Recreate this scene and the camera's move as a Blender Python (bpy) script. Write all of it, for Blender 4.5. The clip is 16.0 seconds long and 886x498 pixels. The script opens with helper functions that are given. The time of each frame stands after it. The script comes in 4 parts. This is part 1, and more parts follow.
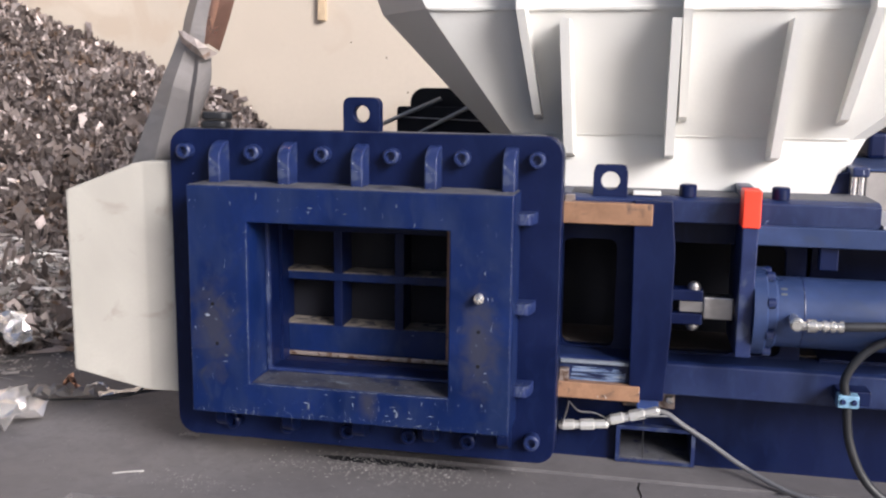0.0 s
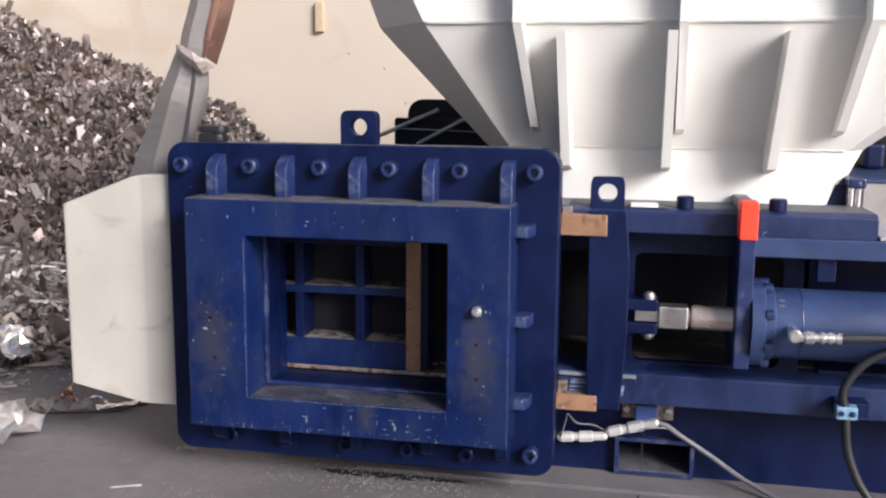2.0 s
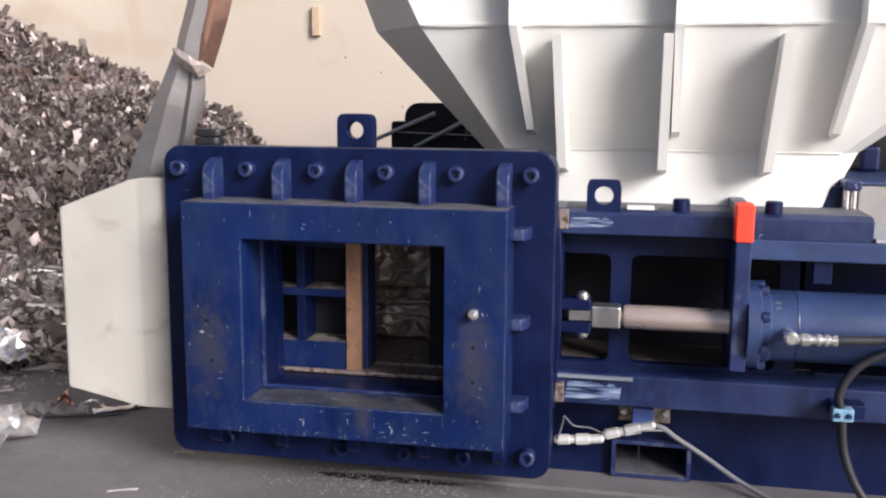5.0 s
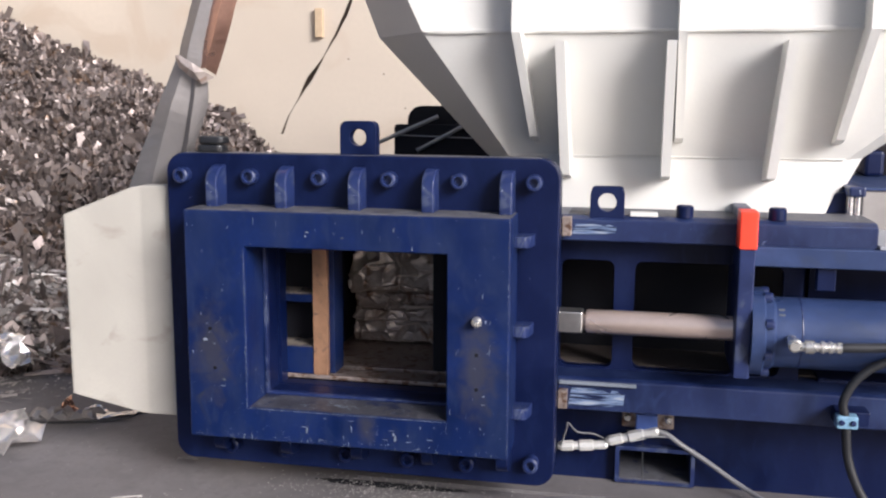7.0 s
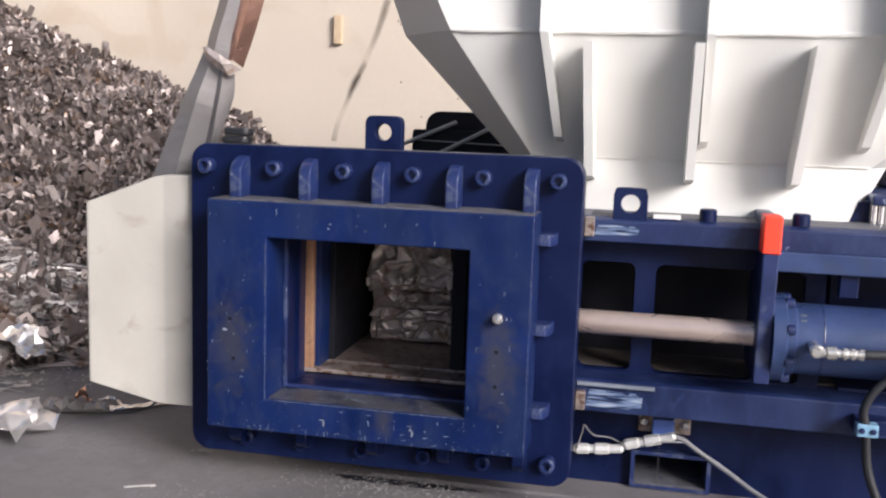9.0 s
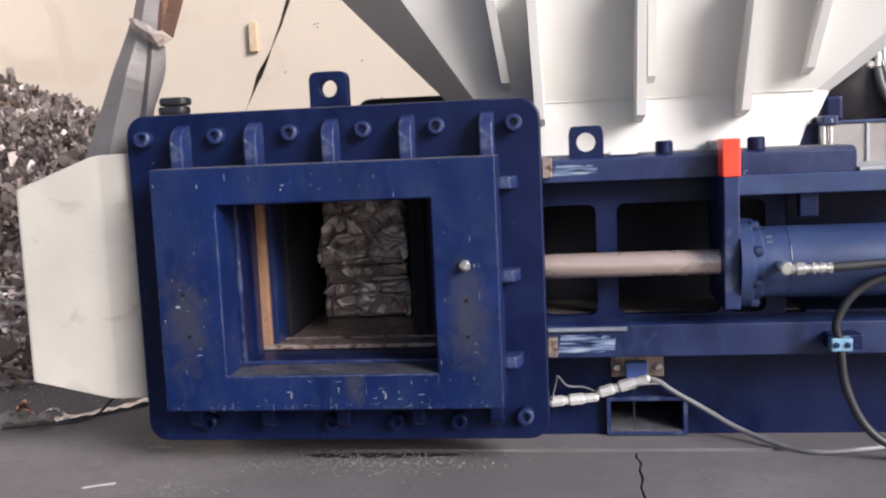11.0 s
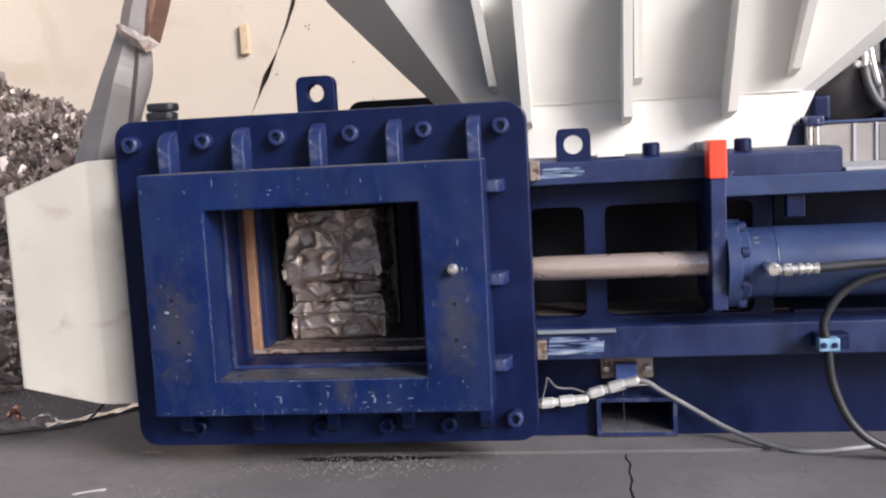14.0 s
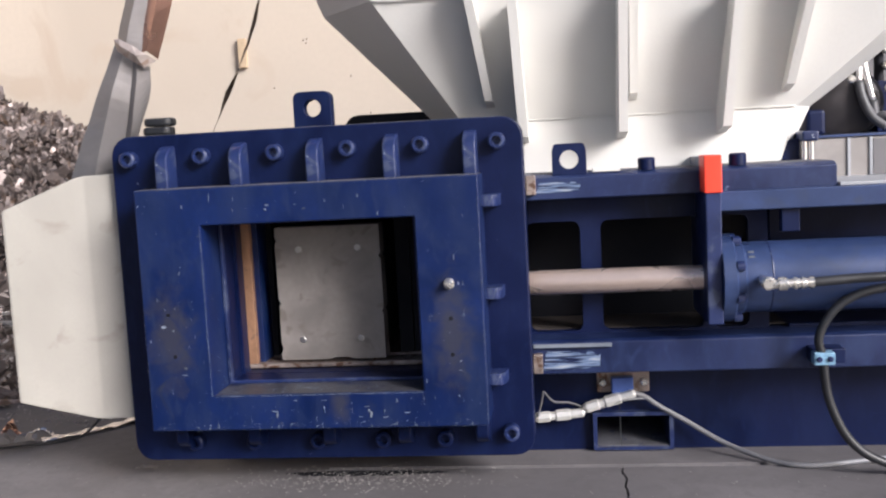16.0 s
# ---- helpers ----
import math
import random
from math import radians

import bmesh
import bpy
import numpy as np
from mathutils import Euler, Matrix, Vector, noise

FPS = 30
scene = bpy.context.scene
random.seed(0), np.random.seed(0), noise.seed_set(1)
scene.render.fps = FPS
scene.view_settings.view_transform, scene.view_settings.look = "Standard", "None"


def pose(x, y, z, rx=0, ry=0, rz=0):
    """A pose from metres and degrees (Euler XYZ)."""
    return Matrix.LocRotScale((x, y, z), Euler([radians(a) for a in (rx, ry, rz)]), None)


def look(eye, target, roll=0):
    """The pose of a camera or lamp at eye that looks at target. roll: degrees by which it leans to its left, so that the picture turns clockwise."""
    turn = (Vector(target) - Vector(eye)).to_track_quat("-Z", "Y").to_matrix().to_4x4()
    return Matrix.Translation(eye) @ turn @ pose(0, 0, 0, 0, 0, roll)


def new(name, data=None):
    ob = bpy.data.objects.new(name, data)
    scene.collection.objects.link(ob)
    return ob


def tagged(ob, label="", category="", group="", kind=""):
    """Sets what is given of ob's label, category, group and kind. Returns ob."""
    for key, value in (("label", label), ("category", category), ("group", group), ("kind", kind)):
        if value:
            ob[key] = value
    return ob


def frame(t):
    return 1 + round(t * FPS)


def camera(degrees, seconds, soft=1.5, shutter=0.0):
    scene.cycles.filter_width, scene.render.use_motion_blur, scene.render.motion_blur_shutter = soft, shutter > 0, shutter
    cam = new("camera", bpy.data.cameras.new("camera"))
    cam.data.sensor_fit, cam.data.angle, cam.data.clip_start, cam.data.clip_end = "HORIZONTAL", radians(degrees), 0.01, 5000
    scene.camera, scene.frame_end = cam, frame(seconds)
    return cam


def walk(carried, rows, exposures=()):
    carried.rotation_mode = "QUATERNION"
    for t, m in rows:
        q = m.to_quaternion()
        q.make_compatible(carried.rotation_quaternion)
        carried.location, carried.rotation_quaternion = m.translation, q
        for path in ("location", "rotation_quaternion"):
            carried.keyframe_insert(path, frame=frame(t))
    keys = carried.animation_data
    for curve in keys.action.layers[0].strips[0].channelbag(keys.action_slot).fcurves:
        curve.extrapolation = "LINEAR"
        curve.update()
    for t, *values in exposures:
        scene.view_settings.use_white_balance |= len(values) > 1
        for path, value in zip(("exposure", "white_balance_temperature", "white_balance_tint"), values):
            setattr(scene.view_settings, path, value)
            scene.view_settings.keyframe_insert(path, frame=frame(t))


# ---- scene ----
cam = camera(50.0, 16.0, soft=2.2, shutter=0.5)
PATH = [
    (0, (0.714, -2.245, 1.052), (0.316, -0.314, 0.718), 0.7),
    (0.5, (0.718, -2.241, 1.054), (0.324, -0.308, 0.726), 0.6),
    (1, (0.713, -2.239, 1.065), (0.322, -0.306, 0.737), 0.5),
    (1.5, (0.716, -2.242, 1.06), (0.322, -0.307, 0.741), 0.6),
    (2, (0.716, -2.243, 1.061), (0.32, -0.308, 0.746), 0.5),
    (2.5, (0.715, -2.245, 1.055), (0.32, -0.31, 0.744), 0.7),
    (3, (0.714, -2.244, 1.062), (0.32, -0.308, 0.745), 0.6),
    (3.5, (0.714, -2.243, 1.064), (0.323, -0.307, 0.747), 0.6),
    (4, (0.718, -2.245, 1.058), (0.325, -0.309, 0.751), 0.5),
    (6.5, (0.718, -2.242, 1.073), (0.33, -0.305, 0.765), 0.4),
    (7, (0.717, -2.24, 1.082), (0.32, -0.305, 0.771), 0.3),
    (7.5, (0.715, -2.248, 1.065), (0.309, -0.31, 0.784), 0.5),
    (8, (0.718, -2.249, 1.06), (0.303, -0.312, 0.789), 0.4),
    (8.5, (0.712, -2.25, 1.058), (0.298, -0.312, 0.793), 0.5),
    (9, (0.679, -2.256, 1.03), (0.268, -0.318, 0.753), 1.9),
    (9.5, (0.615, -2.243, 0.971), (0.176, -0.308, 0.72), 0.6),
    (10, (0.579, -2.24, 0.878), (0.218, -0.284, 0.666), -1.3),
    (10.2, (0.573, -2.221, 0.839), (0.31, -0.249, 0.631), -2.0),
    (12.3, (0.588, -2.223, 0.838), (0.332, -0.255, 0.594), -3.0),
    (12.5, (0.589, -2.223, 0.84), (0.334, -0.255, 0.597), -3.0),
    (13, (0.593, -2.225, 0.85), (0.337, -0.256, 0.608), -3.0),
    (13.5, (0.594, -2.225, 0.837), (0.344, -0.254, 0.607), -2.8),
    (14, (0.597, -2.222, 0.848), (0.353, -0.25, 0.622), -3.0),
    (14.5, (0.593, -2.223, 0.853), (0.357, -0.248, 0.64), -3.1),
    (15, (0.59, -2.224, 0.844), (0.343, -0.25, 0.633), -3.0),
    (15.5, (0.592, -2.224, 0.86), (0.338, -0.252, 0.644), -2.9),
    (16, (0.601, -2.228, 0.853), (0.363, -0.252, 0.653), -3.0),
]
walk(cam, [(t, look(eye, target, roll)) for t, eye, target, roll in PATH], [(0, 0.26, 5930, 14), (16, 0.26, 5930, 14)])


# ---- world and light ----
world = bpy.data.worlds.new("sky")
scene.world = world
world.use_nodes = True
wn = world.node_tree
sky = wn.nodes.new("ShaderNodeTexSky")
sky.sky_type, sky.sun_disc = "NISHITA", False
sky.sun_elevation, sky.sun_rotation = radians(25), radians(129.8)
sky.air_density, sky.dust_density, sky.ozone_density = 0.7, 3.0, 0.2
wn.links.new(sky.outputs[0], wn.nodes["Background"].inputs[0])
wn.nodes["Background"].inputs[1].default_value = 0.1

sun = new("sun", bpy.data.lights.new("sun", "SUN"))
sun.data.energy, sun.data.angle, sun.data.color = 4.8, radians(24), (1.0, 0.94, 0.87)
sun.matrix_world = look((3.6, -3.0, 2.18), (0, 0, 0))


# ---- materials ----
def material(name, colour, rough=0.5, metal=0.0, vary=0.25, grain=60.0, blotch=4.0, bump=0.1, dirt=None, dirt_at=0.62, chips=None, chip_at=0.74,
             chip_scale=45.0, coat=0.0, per_piece=0.0, patches=(), patch=None, haze=None):
    """A surface with fine grain, large blotches, an optional second colour of dirt and an optional colour of chips."""
    m = bpy.data.materials.new(name)
    m.use_nodes = True
    n, l = m.node_tree.nodes, m.node_tree.links
    b = n["Principled BSDF"]
    b.inputs["Metallic"].default_value = metal
    b.inputs["Coat Weight"].default_value = coat
    where = n.new("ShaderNodeTexCoord").outputs["Object"]

    def noisy(scale, detail=4.0, distort=0.0):
        t = n.new("ShaderNodeTexNoise")
        t.inputs["Scale"].default_value, t.inputs["Detail"].default_value, t.inputs["Distortion"].default_value = scale, detail, distort
        l.new(where, t.inputs["Vector"])
        return t.outputs["Fac"]

    def ramp(fac, lo, hi, a=0.0, c=1.0):
        r = n.new("ShaderNodeMapRange")
        r.inputs["From Min"].default_value, r.inputs["From Max"].default_value = lo, hi
        r.inputs["To Min"].default_value, r.inputs["To Max"].default_value = a, c
        l.new(fac, r.inputs["Value"])
        return r.outputs[0]

    def mixed(fac, a, c, mode="MIX"):
        x = n.new("ShaderNodeMix")
        x.data_type, x.blend_type = "RGBA", mode
        for socket, v in ((x.inputs["Factor"], fac), (x.inputs["A"], a), (x.inputs["B"], c)):
            if isinstance(v, (tuple, float)):
                socket.default_value = (*v, 1.0) if isinstance(v, tuple) else v
            else:
                l.new(v, socket)
        return x.outputs["Result"]

    fine, broad = noisy(grain), noisy(blotch, 3.0, 0.6)
    col = mixed(ramp(broad, 0.3, 0.7), tuple(c * (1 - vary) for c in colour), tuple(min(1, c * (1 + vary)) for c in colour))
    col = mixed(ramp(fine, 0.3, 0.7, 0.0, 0.35), col, tuple(c * (1 - vary) for c in colour))
    if per_piece:
        rnd = n.new("ShaderNodeNewGeometry").outputs["Random Per Island"]
        col = mixed(ramp(rnd, 0, 1, 0, per_piece), col, tuple(c * 0.12 for c in colour))
    rg = ramp(broad, 0.3, 0.7, rough * 0.8, min(1, rough * 1.2))
    if dirt:
        d = ramp(noisy(blotch * 1.7, 6.0, 1.0), dirt_at, dirt_at + 0.1)
        col = mixed(d, col, dirt)
    if haze:
        # soft scuffs and wiped smears, longer upright than across
        mp = n.new("ShaderNodeMapping")
        mp.inputs["Scale"].default_value = (1.0, 1.0, 0.45)
        l.new(where, mp.inputs["Vector"])
        for scale, lo, hi, much in ((9.0, 0.45, 0.75, 0.75), (34.0, 0.52, 0.72, 0.6)):
            t = n.new("ShaderNodeTexNoise")
            t.inputs["Scale"].default_value, t.inputs["Detail"].default_value, t.inputs["Distortion"].default_value = scale, 7.0, 0.9
            l.new(mp.outputs[0], t.inputs["Vector"])
            col = mixed(ramp(t.outputs["Fac"], lo, hi, 0.0, much), col, haze)
    for px, pz, rx, rz in patches:
        # a worn, grimy patch round a fixing point, ragged at its rim
        mp = n.new("ShaderNodeMapping")
        mp.inputs["Location"].default_value = (-px / rx, 0, -pz / rz)
        mp.inputs["Scale"].default_value = (1 / rx, 0, 1 / rz)
        l.new(where, mp.inputs["Vector"])
        ln = n.new("ShaderNodeVectorMath")
        ln.operation = "LENGTH"
        l.new(mp.outputs[0], ln.inputs[0])
        ad = n.new("ShaderNodeMath")
        ad.operation = "MULTIPLY_ADD"
        ad.inputs[1].default_value = 1.6
        l.new(noisy(28, 6.0, 0.8), ad.inputs[0])
        l.new(ln.outputs["Value"], ad.inputs[2])
        col = mixed(ramp(ad.outputs[0], 1.8, 1.0, 0.0, 0.7), col, patch)
    if chips:
        c = ramp(noisy(chip_scale, 2.0, 1.5), chip_at, chip_at + 0.02)
        col = mixed(c, col, chips)
    l.new(col, b.inputs["Base Color"])
    l.new(rg, b.inputs["Roughness"])
    if bump:
        bp = n.new("ShaderNodeBump")
        bp.inputs["Strength"].default_value, bp.inputs["Distance"].default_value = bump, 0.004
        l.new(fine, bp.inputs["Height"])
        l.new(bp.outputs[0], b.inputs["Normal"])
    return m


NAVY = (0.0016, 0.0056, 0.0365)
M = {
    "blue": material("navy_paint", NAVY, 0.42, 0.0, 0.3, 90, 5, 0.06, chips=(0.3, 0.34, 0.45), chip_at=0.8, haze=(0.006, 0.013, 0.054)),
    "blue_worn": material("worn_navy_paint", (0.0031, 0.0125, 0.07), 0.45, 0.0, 0.3, 70, 6, 0.12, dirt=(0.024, 0.027, 0.04), dirt_at=0.67, chips=(0.4, 0.45, 0.55), chip_at=0.79, chip_scale=60,
                          patches=((-0.355, 0.43, 0.07, 0.15), (0.345, 0.42, 0.06, 0.17), (0.06, 0.25, 0.03, 0.05)), patch=(0.038, 0.038, 0.047), haze=(0.016, 0.027, 0.074)),
    "blue_edge": material("rubbed_navy_paint", (0.011, 0.021, 0.082), 0.4, 0.0, 0.4, 110, 12, 0.1, dirt=(0.05, 0.064, 0.12), dirt_at=0.55, chips=(0.4, 0.43, 0.5), chip_at=0.73, chip_scale=60),
    # paler navy with the sky's reflection mixed into its colour
    "blue_sheen": material("sky_sheen_navy", (0.03, 0.05, 0.128), 0.33, 0.0, 0.3, 80, 6, 0.06, dirt=(0.03, 0.045, 0.1), dirt_at=0.55),
    "rail": material("scuffed_rail_paint", (0.009, 0.017, 0.066), 0.36, 0.0, 0.3, 80, 6, 0.06, chips=(0.12, 0.17, 0.28), chip_at=0.77, haze=(0.026, 0.042, 0.11)),
    "chip": material("bare_chips", (0.33, 0.38, 0.46), 0.5, 0.0, 0.25, 80, 9, 0.0, per_piece=0.95),
    "smudge": material("brown_grime", (0.075, 0.06, 0.052), 0.8, 0.0, 0.35, 120, 16, 0.1),
    "cream": material("cream_paint", (0.68, 0.67, 0.63), 0.5, 0.0, 0.05, 120, 2.5, 0.03),
    "cover": material("white_cover_paint", (0.385, 0.365, 0.322), 0.6, 0.0, 0.09, 120, 3.5, 0.03, dirt=(0.3, 0.275, 0.235), dirt_at=0.58, chips=(0.12, 0.11, 0.1), chip_at=0.79, chip_scale=26),
    "brass": material("bronze_wear_strip", (0.32, 0.18, 0.105), 0.45, 0.25, 0.28, 90, 14, 0.1, dirt=(0.15, 0.095, 0.07), dirt_at=0.57, chips=(0.5, 0.45, 0.4), chip_at=0.75, chip_scale=30),
    "steel": material("polished_rod_steel", (0.72, 0.58, 0.5), 0.3, 0.6, 0.08, 140, 10, 0.02),
    "bare": material("bare_steel", (0.5, 0.48, 0.46), 0.38, 1.0, 0.2, 120, 14, 0.1),
    "worn_steel": material("scraped_steel", (0.31, 0.255, 0.225), 0.42, 0.5, 0.35, 60, 18, 0.15, dirt=(0.13, 0.075, 0.05), dirt_at=0.52),
    "ram": material("ram_face_steel", (0.26, 0.236, 0.216), 0.55, 0.25, 0.22, 70, 9, 0.12, dirt=(0.19, 0.165, 0.145), dirt_at=0.56),
    "zinc": material("zinc_fitting", (0.7, 0.68, 0.63), 0.26, 0.85, 0.15, 90, 20, 0.05),
    "rubber": material("black_rubber", (0.02, 0.021, 0.024), 0.45, 0.0, 0.3, 150, 10, 0.08),
    "grey_cable": material("grey_cable_sheath", (0.2, 0.2, 0.21), 0.5, 0.0, 0.2, 150, 10, 0.05),
    # black of dark parts; on recess walls the shade is in this colour
    "dark": material("black_paint_and_shade", (0.0055, 0.006, 0.011), 0.7, 0.0, 0.3, 80, 6, 0.05),
    "red": material("red_signal_paint", (0.85, 0.06, 0.025), 0.45, 0.0, 0.08, 90, 10, 0.03),
    "tape": material("pale_blue_clamp", (0.2, 0.36, 0.5), 0.4, 0.1, 0.3, 90, 30, 0.1),
    "floor": material("trodden_concrete", (0.16, 0.15, 0.152), 0.66, 0.0, 0.16, 70, 1.6, 0.14, haze=(0.118, 0.11, 0.112), chips=(0.26, 0.25, 0.24), chip_at=0.81, chip_scale=90),
    "wall": material("cream_wall_panel", (0.535, 0.465, 0.38), 0.7, 0.0, 0.07, 30, 0.9, 0.06, dirt=(0.485, 0.405, 0.32), dirt_at=0.55),
    "wood": material("pale_wood", (0.5, 0.38, 0.25), 0.7, 0.0, 0.2, 40, 9, 0.1),
    "scrap": material("shredded_sheet_metal", (0.36, 0.3, 0.275), 0.45, 0.5, 0.3, 60, 6, 0.15, dirt=(0.16, 0.105, 0.07), dirt_at=0.57, per_piece=0.82),
    "offcut": material("pale_offcuts", (0.56, 0.52, 0.49), 0.45, 0.3, 0.3, 60, 6, 0.15, dirt=(0.3, 0.2, 0.15), dirt_at=0.58, per_piece=0.7),
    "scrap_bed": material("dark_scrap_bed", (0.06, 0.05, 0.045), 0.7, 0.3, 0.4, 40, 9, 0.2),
    "bale": material("crushed_sheet_metal", (0.54, 0.465, 0.42), 0.36, 0.6, 0.3, 40, 11, 0.2, dirt=(0.36, 0.25, 0.19), dirt_at=0.56),
    # pale metal for torn edges, with their glints put into the colour
    "flap": material("torn_edge_highlight", (0.78, 0.7, 0.62), 0.34, 0.45, 0.15, 50, 9, 0.15),
    "foil": material("crumpled_foil", (0.84, 0.81, 0.79), 0.24, 0.8, 0.1, 50, 8, 0.15),
    "sheet": material("dull_sheet_metal", (0.25, 0.235, 0.23), 0.42, 0.55, 0.15, 60, 5, 0.12),
    "copper": material("copper_coated_sheet", (0.55, 0.33, 0.25), 0.28, 0.9, 0.2, 60, 5, 0.12),
    "strap": material("dark_rusty_strap", (0.11, 0.075, 0.05), 0.6, 0.3, 0.4, 60, 12, 0.1),
    "grey": material("grey_cabinet_paint", (0.33, 0.34, 0.36), 0.5, 0.0, 0.15, 80, 4, 0.05),
    "bench": material("warm_grey_panel", (0.31, 0.29, 0.275), 0.35, 0.1, 0.15, 60, 8, 0.05),
    "motor": material("dull_motor_casing", (0.045, 0.04, 0.042), 0.55, 0.2, 0.3, 60, 8, 0.1),
    "tank": material("grey_tank_paint", (0.16, 0.155, 0.16), 0.6, 0.0, 0.15, 30, 3, 0.05),
    "hose": material("worn_grey_hose", (0.09, 0.09, 0.095), 0.5, 0.0, 0.3, 120, 10, 0.08),
    "plug": material("pale_nickel_plug", (0.68, 0.67, 0.64), 0.35, 0.3, 0.15, 80, 20, 0.05),
    "sensor": material("blue_sensor_case", (0.06, 0.11, 0.34), 0.4, 0.0, 0.2, 80, 12, 0.05),
    "dust": material("settled_dust", (0.2, 0.17, 0.14), 0.9, 0.0, 0.5, 60, 14, 0.2, dirt=(0.03, 0.03, 0.04), dirt_at=0.5),
    # dust grey that also carries light falling on upward faces
    "ledge_dust": material("grey_dust_and_light", (0.1, 0.1, 0.112), 0.7, 0.0, 0.4, 60, 16, 0.1, dirt=(0.012, 0.02, 0.065), dirt_at=0.58),
    "sill": material("scraped_sill", (0.075, 0.075, 0.088), 0.4, 0.2, 0.4, 70, 13, 0.15, dirt=(0.012, 0.018, 0.055), dirt_at=0.54, chips=(0.3, 0.31, 0.34), chip_at=0.72, chip_scale=50),
    "debris": material("pale_debris", (0.4, 0.38, 0.36), 0.6, 0.2, 0.4, 60, 9, 0.1),
}


def streaky(name, base, pale, rough=0.35):
    """Paint rubbed through in fine streaks along x."""
    m = bpy.data.materials.new(name)
    m.use_nodes = True
    n, l = m.node_tree.nodes, m.node_tree.links
    at = n.new("ShaderNodeMapping")
    at.inputs["Scale"].default_value = (7, 30, 150)
    l.new(n.new("ShaderNodeTexCoord").outputs["Object"], at.inputs["Vector"])
    t = n.new("ShaderNodeTexNoise")
    t.inputs["Scale"].default_value, t.inputs["Detail"].default_value, t.inputs["Distortion"].default_value = 1.3, 5.0, 0.4
    l.new(at.outputs[0], t.inputs["Vector"])
    r = n.new("ShaderNodeValToRGB")
    for pos, c in ((0.42, base), (0.54, tuple(0.65 * a + 0.35 * b for a, b in zip((0.02, 0.09, 0.26), pale))), (0.7, pale)):
        e = r.color_ramp.elements.new(pos)
        e.color = (*c, 1)
    r.color_ramp.elements.remove(r.color_ramp.elements[0])
    r.color_ramp.elements.remove(r.color_ramp.elements[-1])
    l.new(t.outputs["Fac"], r.inputs["Fac"])
    b = n["Principled BSDF"]
    l.new(r.outputs["Color"], b.inputs["Base Color"])
    b.inputs["Roughness"].default_value = rough
    return m


M["streaks"] = streaky("rubbed_through_paint", NAVY, (0.36, 0.39, 0.41))
for key, gloss in (("blue", 0.25), ("blue_worn", 0.28), ("dark", 0.32)):
    # dull brushed paint, and the dull black of the recesses
    M[key].node_tree.nodes["Principled BSDF"].inputs["Specular IOR Level"].default_value = gloss


# ---- mesh helpers ----
def part(name, bm, mat, parent=None, label=""):
    """Links a bmesh as one mesh object, under parent where there is one."""
    me = bpy.data.meshes.new(name)
    bmesh.ops.recalc_face_normals(bm, faces=bm.faces)
    bm.to_mesh(me)
    bm.free()
    me.materials.append(M[mat])
    ob = new(name, me)
    if parent:
        ob.parent = parent
    if label:
        ob["label"] = label
    return ob


def again(ob, m, parent=None):
    """Another object on the same mesh, moved by m."""
    o = new(ob.name.split(".")[0], ob.data)
    o.matrix_basis = m
    o.parent = parent or ob.parent
    return o


def box(x0, x1, y0, y1, z0, z1, bev=0.003, bm=None):
    b = bmesh.new()
    bmesh.ops.create_cube(b, size=1.0)
    for v in b.verts:
        v.co = Vector(((x0 + x1) / 2 + v.co.x * (x1 - x0), (y0 + y1) / 2 + v.co.y * (y1 - y0), (z0 + z1) / 2 + v.co.z * (z1 - z0)))
    if bev:
        bmesh.ops.bevel(b, geom=b.edges[:], offset=bev, segments=2, affect="EDGES", profile=0.5)
    return joined(bm, b)


def joined(bm, b):
    if bm is None:
        return b
    me = bpy.data.meshes.new("scratch")
    b.to_mesh(me)
    b.free()
    bm.from_mesh(me)
    bpy.data.meshes.remove(me)
    return bm


def prism(poly, axis, a, b, bev=0.0, bm=None):
    """A polygon pushed along an axis from a to b. Its points are (x, z) for y, (y, z) for x, (x, y) for z."""
    k = bmesh.new()
    put = {"y": lambda p, d: (p[0], d, p[1]), "x": lambda p, d: (d, p[0], p[1]), "z": lambda p, d: (p[0], p[1], d)}[axis]
    lo, hi = ([k.verts.new(put(p, d)) for p in poly] for d in (a, b))
    k.faces.new(lo), k.faces.new(hi[::-1])
    for i in range(len(poly)):
        j = (i + 1) % len(poly)
        k.faces.new((lo[i], lo[j], hi[j], hi[i]))
    bmesh.ops.recalc_face_normals(k, faces=k.faces)
    if bev:
        bmesh.ops.bevel(k, geom=k.edges[:], offset=bev, segments=2, affect="EDGES", profile=0.5)
    return joined(bm, k)


def rounded(x0, x1, z0, z1, r, k=5):
    pts = []
    for cx, cz, a in ((x1 - r, z1 - r, 0), (x0 + r, z1 - r, 90), (x0 + r, z0 + r, 180), (x1 - r, z0 + r, 270)):
        for i in range(k + 1):
            t = radians(a + 90 * i / k)
            pts.append((cx + r * math.cos(t), cz + r * math.sin(t)))
    return pts


